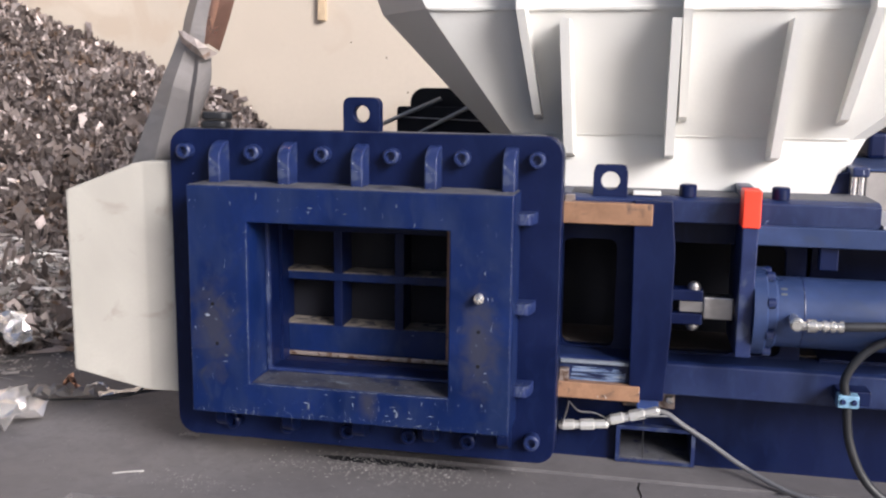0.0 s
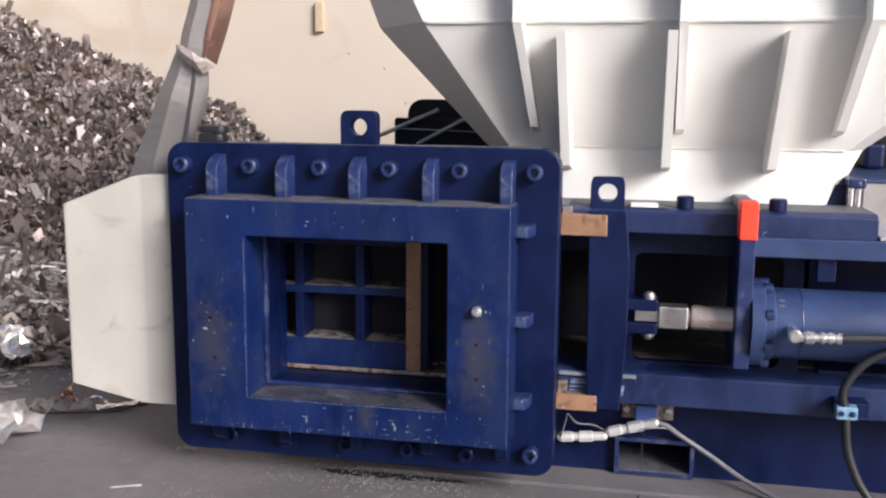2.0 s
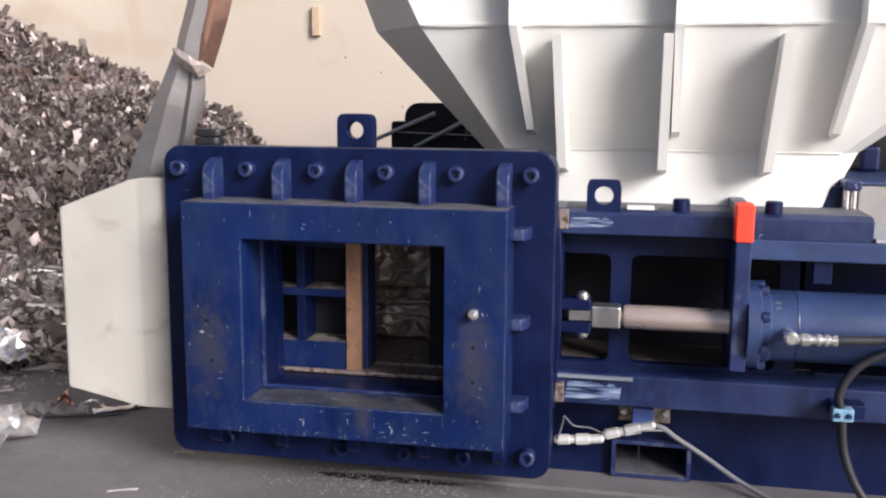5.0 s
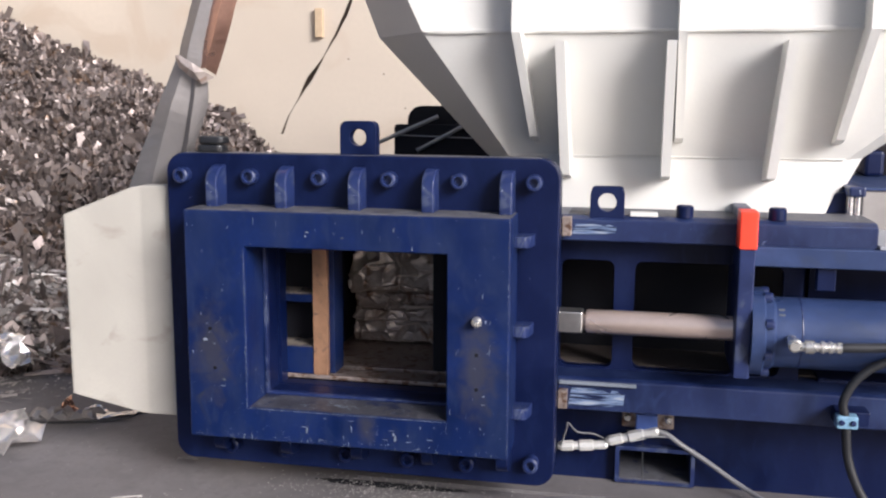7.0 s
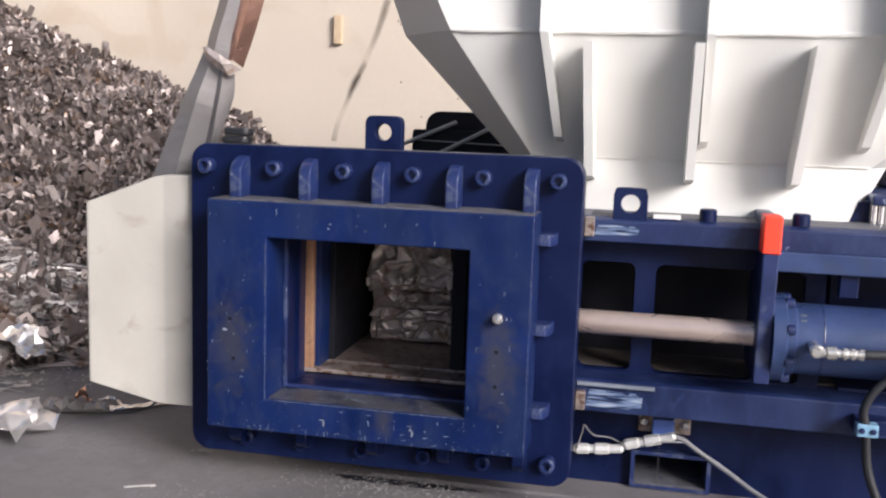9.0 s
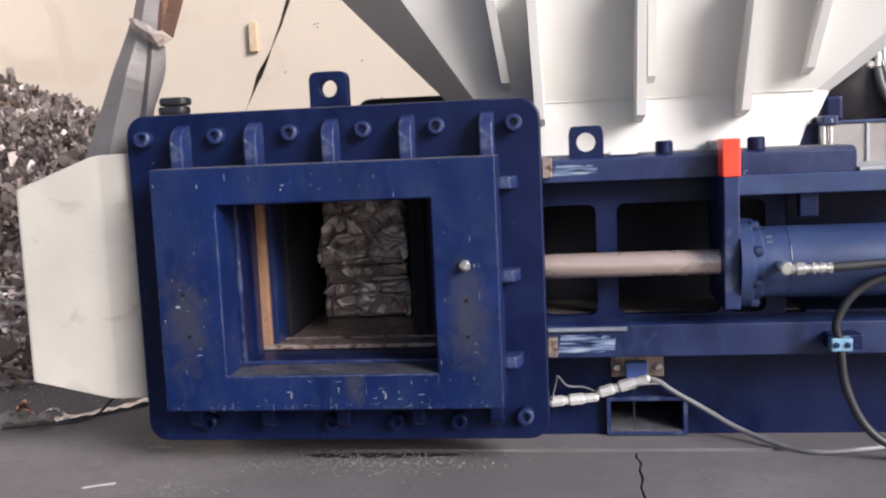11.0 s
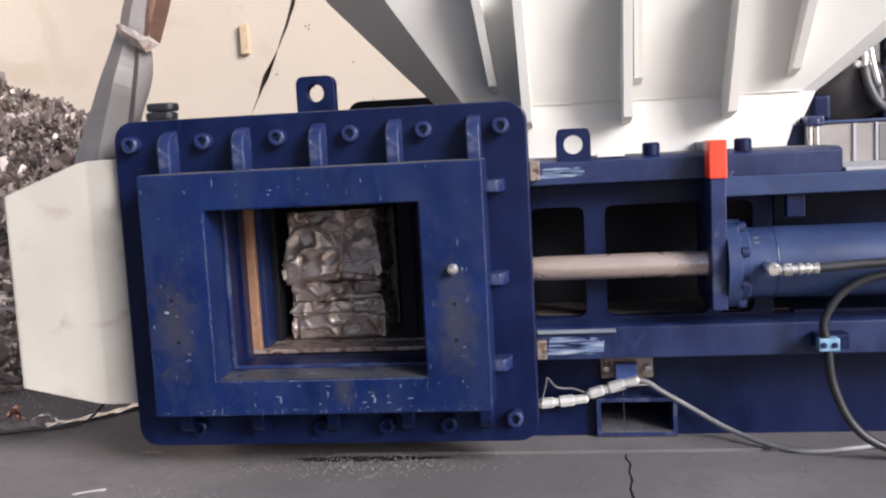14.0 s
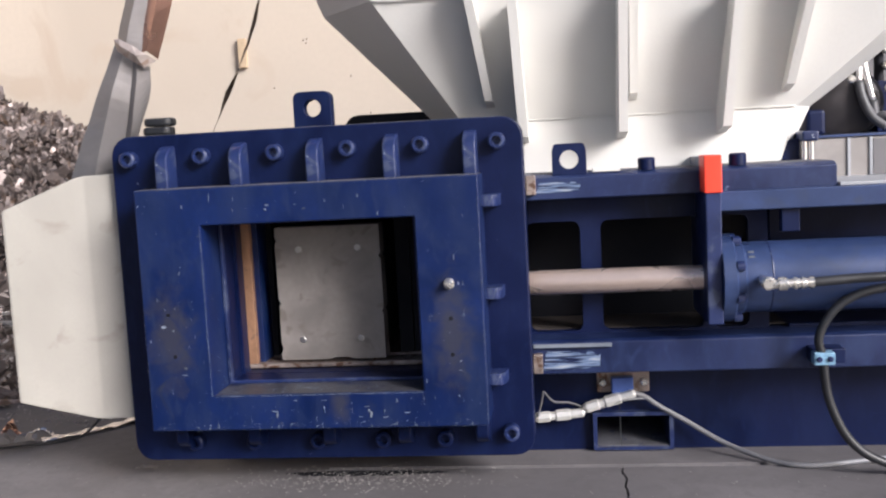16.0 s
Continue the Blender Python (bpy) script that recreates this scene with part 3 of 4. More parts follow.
def cylinder():
    axis_y, axis_z = 0.25, 0.5
    body = part("hydraulic_cylinder", lathe([(0, 0.09), (0.55, 0.09), (1.2, 0.09)], (1.02, axis_y, axis_z), (1, 0, 0), 40), "blue_sheen", press)
    part("flange", lathe([(0, 0.112), (0.03, 0.112), (0.034, 0.108)], (1.006, axis_y, axis_z), (1, 0, 0), 40), "blue_sheen", body)
    part("collar", lathe([(0, 0.096), (0.02, 0.096), (0.026, 0.091)], (1.04, axis_y, axis_z), (1, 0, 0), 40), "blue_sheen", body)
    part("seam", lathe([(0, 0.0905), (0.002, 0.0912), (0.004, 0.0905)], (1.125, axis_y, axis_z), (1, 0, 0), 40), "blue_edge", body)
    for z in (0.567, 0.556):
        part("name_mark", box(1.072, 1.086, axis_y - 0.0016 - math.sqrt(0.0081 - (z + 0.002 - axis_z) ** 2), axis_y - 0.05, z, z + 0.005, 0), "chip", body, "small pale mark")
    bolt = None
    for i in range(8):
        a = radians(22.5 + 45 * i)
        p = (1.038, axis_y + 0.1035 * math.cos(a), axis_z + 0.1035 * math.sin(a))
        b = lathe([(0, 0.013), (0.016, 0.013), (0.02, 0.010)], (0, 0, 0), (1, 0, 0), 12)
        if bolt is None:
            bolt = part("bolt", b, "blue_edge", body)
            bolt.location = p
        else:
            b.free()
            again(bolt, Matrix.Translation(p))
    # port elbow and hose
    e = lathe([(0, 0.013), (0.05, 0.013), (0.055, 0.011)], (1.1, 0.165, 0.503), (0, -1, 0.0), 16)
    lathe([(0, 0.0165), (0.018, 0.0165), (0.022, 0.012)], (1.1, 0.114, 0.503), (0, -1, 0), 16, e)
    lathe([(0, 0.012), (0.024, 0.012), (0.026, 0.017), (0.046, 0.017), (0.048, 0.011), (0.06, 0.011), (0.062, 0.015), (0.07, 0.015), (0.072, 0.012), (0.078, 0.012),
           (0.08, 0.015), (0.088, 0.015), (0.09, 0.012), (0.096, 0.012), (0.098, 0.015), (0.108, 0.015)], (1.098, 0.107, 0.499), (1, 0, 0.02), 16, e)
    part("hose_fitting", e, "zinc", body, "bright zinc elbow and ferrule")
    part("hose", tube([(1.2, 0.107, 0.501), (1.3, 0.107, 0.507), (1.45, 0.11, 0.514), (1.7, 0.15, 0.54), (2.0, 0.2, 0.6)], 0.0115, 12), "rubber", body)


cylinder()


def gate():
    """The sliding gate: ribbed shutter, framed opening, end plate, clevis and rod; it slides along x."""
    # the back plate is black to hold the shade of the cells
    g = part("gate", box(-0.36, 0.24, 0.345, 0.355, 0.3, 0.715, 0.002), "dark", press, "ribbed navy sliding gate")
    part("lower_chord", box(-0.36, 0.235, 0.252, 0.344, 0.3065, 0.385, 0.002), "blue_worn", g)
    part("upper_chord", box(-0.36, 0.235, 0.252, 0.344, 0.655, 0.74, 0.002), "blue", g)
    part("middle_rib", box(-0.36, 0.235, 0.253, 0.344, 0.515, 0.537, 0.002), "blue_worn", g)
    for x in (-0.289, -0.113, 0.064):
        part("upright_rib", box(x, x + 0.025, 0.2535, 0.344, 0.384, 0.656, 0.002), "blue", g)
    for x0, x1 in ((-0.264, -0.113), (-0.088, 0.064), (0.089, 0.237)):
        for z in (0.3852, 0.5372):
            part("dust", box(x0 + 0.002, x1 - 0.002, 0.2585, 0.343, z, z + 0.002, 0), "dust", g, "pale dust on the ledge")
    part("edge_strip", box(0.211, 0.253, 0.2485, 0.27, 0.3065, 0.715, 0.002), "brass", g, "bronze wear strip of the gate's edge")
    part("edge_wall", box(0.238, 0.268, 0.27, 0.35, 0.307, 0.74, 0.002), "blue_worn", g)
    part("sill", box(-0.36, 0.72, 0.2485, 0.328, 0.294, 0.306, 0.003), "worn_steel", g, "scraped steel sill")
    part("lintel", box(0.238, 0.72, 0.2495, 0.328, 0.706, 0.74, 0.003), "blue", g)
    part("slide_strip", box(0.3, 0.752, 0.2, 0.23, 0.712, 0.768, 0.003), "brass", g, "bronze slide strip")
    part("slide_strip", box(0.3, 0.740, 0.2, 0.23, 0.244, 0.287, 0.003), "brass", g, "bronze slide strip")
    part("end_plate", prism([(0.712, 0.25), (0.705, 0.775), (0.80, 0.775), (0.812, 0.65), (0.812, 0.45), (0.80, 0.25)], "y", 0.2055, 0.31, 0.003), "blue", g)
    for z in (0.519, 0.457):
        part("clevis_plate", box(0.8, 0.888, 0.222, 0.278, z, z + 0.029, 0.003), "blue", g)
    for z, d in ((0.546, 1), (0.459, -1)):
        part("clevis_pin", lathe([(0, 0.017), (0.01, 0.017), (0.018, 0.012), (0.021, 0.006)], (0.866, 0.245, z), (0, 0, d), 14), "bare", g)
    part("rod_eye", joined(box(0.83, 0.9, 0.232, 0.268, 0.488, 0.518, 0.002), box(0.889, 0.965, 0.222, 0.278, 0.474, 0.532, 0.004)), "bare", g, "bare steel rod eye")
    part("rod_neck", lathe([(0, 0.024), (0.03, 0.024)], (0.955, 0.25, 0.503), (1, 0, 0), 24), "worn_steel", g)
    part("piston_rod", lathe([(0, 0.029), (0.006, 0.032), (1.0, 0.032)], (0.973, 0.25, 0.503), (1, 0, 0), 32), "steel", g, "polished steel piston rod")
    return g


sliding_gate = gate()


def ram():
    """The ram plate that pushes the bale out; its face lies at y = 0 of its own space."""
    k = bmesh.new()
    pts = [(-0.145, 0.312), (-0.147, 0.33), (-0.141, 0.345), (-0.145, 0.36), (-0.144, 0.46), (-0.139, 0.47), (-0.145, 0.48), (-0.146, 0.63), (-0.14, 0.64), (-0.145, 0.65), (-0.144, 0.676),
           (0.143, 0.676), (0.144, 0.6), (0.138, 0.59), (0.144, 0.58), (0.145, 0.45), (0.139, 0.44), (0.144, 0.43), (0.143, 0.312), (0.05, 0.312), (0.04, 0.317), (0.0, 0.317), (-0.01, 0.312)]
    r = part("ram", prism(pts, "y", 0.0, 0.06, 0.0015), "ram", press, "grey scuffed steel ram plate")
    for x, z in ((-0.08, 0.615), (0.082, 0.615), (-0.083, 0.368), (0.078, 0.368)):
        part("ram_screw", lathe([(0, 0.009), (0.002, 0.009), (0.003, 0.007)], (x, 0.0005, z), (0, -1, 0), 12), "bare", r)
    part("ram_body", box(-0.12, 0.12, 0.06, 1.2, 0.33, 0.66, 0.004), "dark", r)
    return r


ram_plate = ram()


def chamber():
    part("chamber_floor", box(-0.30, 0.30, 0.36, 2.4, 0.27, 0.305, 0.002), "worn_steel", press, "scraped brown steel chamber floor")
    # walls and roof coloured black for the shade inside the chamber
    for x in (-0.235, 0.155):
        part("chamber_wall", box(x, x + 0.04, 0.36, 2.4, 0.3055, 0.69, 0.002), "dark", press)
    # added plates that fill the gaps beside the chamber with black shade
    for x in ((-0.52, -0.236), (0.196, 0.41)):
        part("gap_shade_plate", box(*x, 0.37, 0.40, 0.264, 0.80, 0.002), "dark", press)
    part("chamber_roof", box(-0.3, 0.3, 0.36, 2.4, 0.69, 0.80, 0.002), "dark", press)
    part("top_deck", box(-0.5, 1.3, 0.5, 2.4, 0.76, 0.785, 0.002), "blue", press)


chamber()


# ---- the bale ----
def crushed_layer(w, d, z0, z1, seed, cell, tilt):
    """One layer of crushed sheet from z0 to z1: bent facets that meet in sharp folds. Its front face lies at y = 0."""
    k = bmesh.new()
    bmesh.ops.create_cube(k, size=1.0)
    bmesh.ops.subdivide_edges(k, edges=k.edges[:], cuts=56, use_grid_fill=True)
    k.normal_update()
    shift = Vector((seed * 3.7, seed * 1.3, seed * 2.1))
    def push(q):
        """Broad bent sheets in two sizes, creased where they meet, with sharp folds across them."""
        warp = q + 0.025 * noise.noise_vector(q * 8 + shift)
        out = 0.0
        for size, amount in ((cell, 1.0), (cell * 0.48, 0.22)):
            p = Vector((warp.x + 0.35 * warp.z, warp.y, warp.z * 1.15 - 0.45 * warp.x))
            d, pts = noise.voronoi(p / size + shift)
            r = noise.noise_vector(pts[0] * 5.3)
            facet = max(-0.013, min(0.013, (p - (pts[0] - shift) * size).dot(r) * tilt)) + 0.012 * noise.noise(pts[0] * 3.1)
            out += amount * (facet - 0.013 * max(0.0, 1 - (d[1] - d[0]) * 13))
        fold = 1 - abs(noise.noise(Vector((q.x * 13 + q.z * 16, q.y * 9, q.z * 13 - q.x * 12)) + shift * 2))
        return out + 0.0075 * (fold ** 9 - 0.2) + 0.0012 * noise.noise(q * 45 + shift)
    moves = []
    for v in k.verts:
        q = Vector((v.co.x * w, (v.co.y + 0.5) * d, z0 + (v.co.z + 0.5) * (z1 - z0)))
        edge = min(abs(v.co.z + 0.5), abs(v.co.z - 0.5))
        n = v.normal.copy()
        n.z *= 0.3
        moves.append((v, q + n * (push(q) - 0.006 - 0.006 * max(0.0, 1 - edge * 9))))
    for v, p in moves:
        v.co = Vector((p.x, p.y, max(p.z, 0.0)))
    for f in k.faces:
        f.smooth = True
    return k


def scrap_bale():
    b = empty("scrap_bale", "crushed grey sheet metal scrap pressed into a layered block", "bale")
    face = []
    for name, z0, z1, w, seed, cell, tilt in (("bottom_layer", 0.0, 0.078, 0.292, 1, 0.15, 0.25), ("thin_layer", 0.074, 0.108, 0.286, 2, 0.17, 0.25),
                                              ("middle_layer", 0.104, 0.165, 0.284, 3, 0.13, 0.5), ("upper_layer", 0.158, 0.368, 0.284, 4, 0.14, 0.65)):
        lay = part(name, crushed_layer(w * 0.955, 0.166, z0, z1, seed, cell, tilt), "bale", b)
        face += [v.co.copy() for v in lay.data.vertices if v.co.y < 0.03]
    # torn flaps and folded edges that stand out of the front, highlights painted bright
    rnd = random.Random(17)
    for x, z, w, h, a in ((-0.075, 0.285, 0.032, 0.03, 20), (-0.02, 0.29, 0.045, 0.008, -52), (0.012, 0.262, 0.04, 0.012, -60), (-0.03, 0.146, 0.026, 0.026, -30), (0.045, 0.222, 0.075, 0.007, 3),
                          (0.075, 0.123, 0.11, 0.011, 2), (-0.06, 0.25, 0.06, 0.008, 6), (0.125, 0.2, 0.022, 0.04, 10), (-0.142, 0.19, 0.012, 0.035, 5), (0.05, 0.066, 0.09, 0.008, 6), (0.02, 0.008, 0.11, 0.006, 0)):
        k = bmesh.new()
        c, sn = math.cos(radians(a)), math.sin(radians(a))
        near = [q.y for q in face if abs(q.x - x) < 0.5 * w * abs(c) + 0.006 and abs(q.z - z) < 0.5 * (h + w * abs(sn)) + 0.004]
        front = min(near) if near else 0.0
        rim = []
        for u, v in ((-0.5, -0.4), (-0.1, -0.5), (0.5, -0.3), (0.42, 0.5), (0.0, 0.35), (-0.45, 0.5)):
            u, v = u * w * rnd.uniform(0.8, 1.1), v * h * rnd.uniform(0.8, 1.1)
            rim.append(k.verts.new((x + u * c - v * sn, front + 0.001 + 0.003 * rnd.random() - 0.004 * (v > 0), max(0.001, z + u * sn + v * c))))
        k.faces.new(rim[:3] + rim[4:]), k.faces.new((rim[2], rim[3], rim[4]))
        flap = part("flap", k, "flap", b, "torn flap with its highlight in the colour")
        flap.modifiers.new("thickness", "SOLIDIFY").thickness = 0.002
    return b


bale = scrap_bale()


# ---- the hopper ----
def hopper():
    h = empty("hopper", "cream painted steel hopper with welded stiffening ribs", "hopper")
    levels = [(0.787, 0.49, 1.2, 0.42, 0.05), (0.93, 0.357, 1.25, 0.42, 0.10), (1.258, 0.143, 1.62, 0.27, 0.225), (1.9, -0.16, 1.92, 0.27, 0.13)]
    k = bmesh.new()
    loops = []
    for z, x0, x1, y, c in levels:
        loops.append([k.verts.new(p) for p in ((x0, y, z), (x1, y, z), (x1 + c * 0.6, y + c, z), (x1 + c * 0.6, 1.7, z), (x0 - c * 0.8, 1.7, z), (x0 - c * 0.8, y + c, z))])
    for a, b in zip(loops, loops[1:]):
        for i in range(6):
            j = (i + 1) % 6
            k.faces.new((a[i], a[j], b[j], b[i]))
    wall = part("hopper_wall", k, "cream", h)
    so = wall.modifiers.new("thick", "SOLIDIFY")
    so.thickness, so.offset = 0.008, -1
    for name, a, b, r in (("weld_bead", (0.365, 0.416, 0.931), (1.245, 0.418, 0.931), 0.0022), ("weld_bead", (0.15, 0.2675, 1.255), (1.61, 0.2675, 1.255), 0.0032)):
        n = 60
        pts = [(a[0] + (b[0] - a[0]) * q / n, a[1] + 0.0012 * noise.noise(Vector((q * 0.9, 0, r))), a[2] + 0.0022 * noise.noise(Vector((q * 0.7, 5, r)))) for q in range(n + 1)]
        part(name, tube(pts, r, 6, 2), "cream", h)
    part("crease_bar", box(0.145, 1.61, 0.263, 0.27, 1.256, 1.264, 0.002), "cream", h)
    # long ribs from above, and short ribs down to the collar
    for xt, xb in ((0.402, 0.437), (0.812, 0.818), (1.25, 1.216)):
        k = bmesh.new()
        w = 0.011
        prof = [(xt, 0.19, 1.9), (xt, 0.19, 1.25), (xb, 0.335, 0.985), (xb, 0.40, 0.97), (xt, 0.275, 1.26), (xt, 0.275, 1.9)]
        a = [k.verts.new((x - w, y, z)) for x, y, z in prof]
        b = [k.verts.new((x + w, y, z)) for x, y, z in prof]
        k.faces.new(a), k.faces.new(b[::-1])
        for i in range(6):
            j = (i + 1) % 6
            k.faces.new((a[i], b[i], b[j], a[j]))
        part("long_rib", k, "cream", h)
    for xt, xb in ((0.513, 0.525), (0.787, 0.787), (1.069, 1.052)):
        k = bmesh.new()
        w = 0.012
        prof = [(xt, 0.185, 1.228), (xb, 0.315, 0.885), (xb, 0.42, 0.87), (xb, 0.42, 0.93), (xt, 0.29, 1.225)]
        a = [k.verts.new((x - w, y, z)) for x, y, z in prof]
        b = [k.verts.new((x + w, y, z)) for x, y, z in prof]
        k.faces.new(a), k.faces.new(b[::-1])
        for i in range(5):
            j = (i + 1) % 5
            k.faces.new((a[i], b[i], b[j], a[j]))
        part("short_rib", k, "cream", h)
    return h


hopper()


# ---- behind the press ----
def scrap_pile():
    """Heap of shredded sheet against the wall: a bed with many bent shreds on it."""
    def height(x, y):
        crest = 1.075 + 0.41 * (-2.5 - max(x, -4.5)) - 0.6 * max(0.0, x + 1.95)
        rise = (y - 0.95 + 0.34 * min(1.0, max(0.0, (-1.4 - x) / 0.5)) - 0.25 * noise.noise(Vector((x * 1.1, 3, 0)))) / 2.75
        if rise <= 0:
            return 0.0
        return max(0.0, min(1.0, rise) * crest + min(1.0, rise * 5) * 0.05 * noise.noise(Vector((x * 2.1, y * 2.1, 0))) + min(1.0, rise * 5) * 0.03 * noise.noise(Vector((x * 6, y * 6, 2))))
    k = bmesh.new()
    nx, ny = 60, 44
    grid = [[None] * (ny + 1) for _ in range(nx + 1)]
    for i in range(nx + 1):
        for j in range(ny + 1):
            x, y = -6.9 + 6.4 * i / nx, 0.4 + 3.69 * j / ny
            grid[i][j] = k.verts.new((x, y, height(x, y) - 0.03))
    for i in range(nx):
        for j in range(ny):
            k.faces.new((grid[i][j], grid[i + 1][j], grid[i + 1][j + 1], grid[i][j + 1]))
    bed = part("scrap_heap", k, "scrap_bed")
    tagged(bed, "heap of shredded brown and grey sheet metal scrap", "scrap heap", kind="stuff")
    rnd = random.Random(11)
    verts, faces = [], []
    made = 0
    while made < 42000:
        x, y = rnd.uniform(-4.4, -0.6), rnd.uniform(0.45, 4.05)
        z = height(x, y)
        if z < 0.015:
            continue
        made += 1
        s = rnd.uniform(0.013, 0.038) * (1 if rnd.random() < 0.95 else 1.9) * (1.9 if rnd.random() < 0.25 and y < 1.4 else 1)
        m = Euler((rnd.uniform(0, 6.28), rnd.uniform(0, 6.28), rnd.uniform(0, 6.28))).to_matrix()
        o = len(verts)
        lift = rnd.uniform(-0.02, 0.035)
        a, b = rnd.uniform(0.5, 1.7), rnd.uniform(0.14, 0.58)
        bend = rnd.uniform(-1.0, 1.0)
        for px, py, pz in ((-a, -b, bend), (0, -b * rnd.uniform(0.6, 1.3), 0), (a, -b * 0.7, bend), (a * rnd.uniform(0.6, 1.2), b, bend), (0, b, 0), (-a, b * rnd.uniform(0.5, 1), bend * rnd.uniform(0.3, 1))):
            v = m @ Vector((px * s, py * s, pz * s))
            verts.append((x + v.x, y + v.y, z + lift + v.z))
        faces += [(o, o + 1, o + 4, o + 5), (o + 1, o + 2, o + 3, o + 4)]
    for i in range(110):
        x, y = rnd.uniform(-2.6, -1.0), rnd.uniform(0.95, 1.75)
        z = height(x, y) + 0.015
        a, l, w = rnd.uniform(-0.5, 0.9), rnd.uniform(0.04, 0.16), rnd.uniform(0.003, 0.012)
        o = len(verts)
        for u in (-1, 0, 1):
            for q in (-1, 1):
                verts.append((x + u * l * math.cos(a) - q * w * math.sin(a), y + u * l * math.sin(a) + q * w * math.cos(a), max(0.004, z + (0.02 if u == 0 else 0.0) * rnd.random() + q * rnd.uniform(0, 0.01))))
        faces += [(o, o + 2, o + 3, o + 1), (o + 2, o + 4, o + 5, o + 3)]
    me = bpy.data.meshes.new("shreds")
    me.from_pydata(verts, [], faces)
    me.materials.append(M["scrap"])
    sh = new("shreds", me)
    sh.parent = bed
    sh["kind"] = "stuff"
    verts, faces = [], []
    for i in range(2300):
        x = rnd.uniform(-2.6, -0.95)
        y = 0.62 + 0.95 * rnd.random() ** 1.3
        z = height(x, y)
        if z < 0.03 and (x > -1.5 or rnd.random() < 0.6):
            continue
        l, w = (rnd.uniform(0.03, 0.11), rnd.uniform(0.002, 0.006)) if rnd.random() < 0.55 else (rnd.uniform(0.012, 0.035), rnd.uniform(0.008, 0.018))
        a = rnd.gauss(0.35, 0.7)
        o = len(verts)
        for u in (-1, 0, 1):
            for q in (-1, 1):
                verts.append((x + u * l * math.cos(a) - q * w * math.sin(a), y + u * l * math.sin(a) + q * w * math.cos(a),
                              max(0.003, z + 0.022 + rnd.uniform(-0.012, 0.02) + (0.012 if u == 0 else 0.0)) if z > 0.02 else 0.003 + 0.006 * rnd.random()))
        faces += [(o, o + 2, o + 3, o + 1), (o + 2, o + 4, o + 5, o + 3)]
    me = bpy.data.meshes.new("pale_strips")
    me.from_pydata(verts, [], faces)
    me.materials.append(M["offcut"])
    sh = new("pale_strips", me)
    sh.parent = bed
    sh["kind"] = "stuff"


scrap_pile()


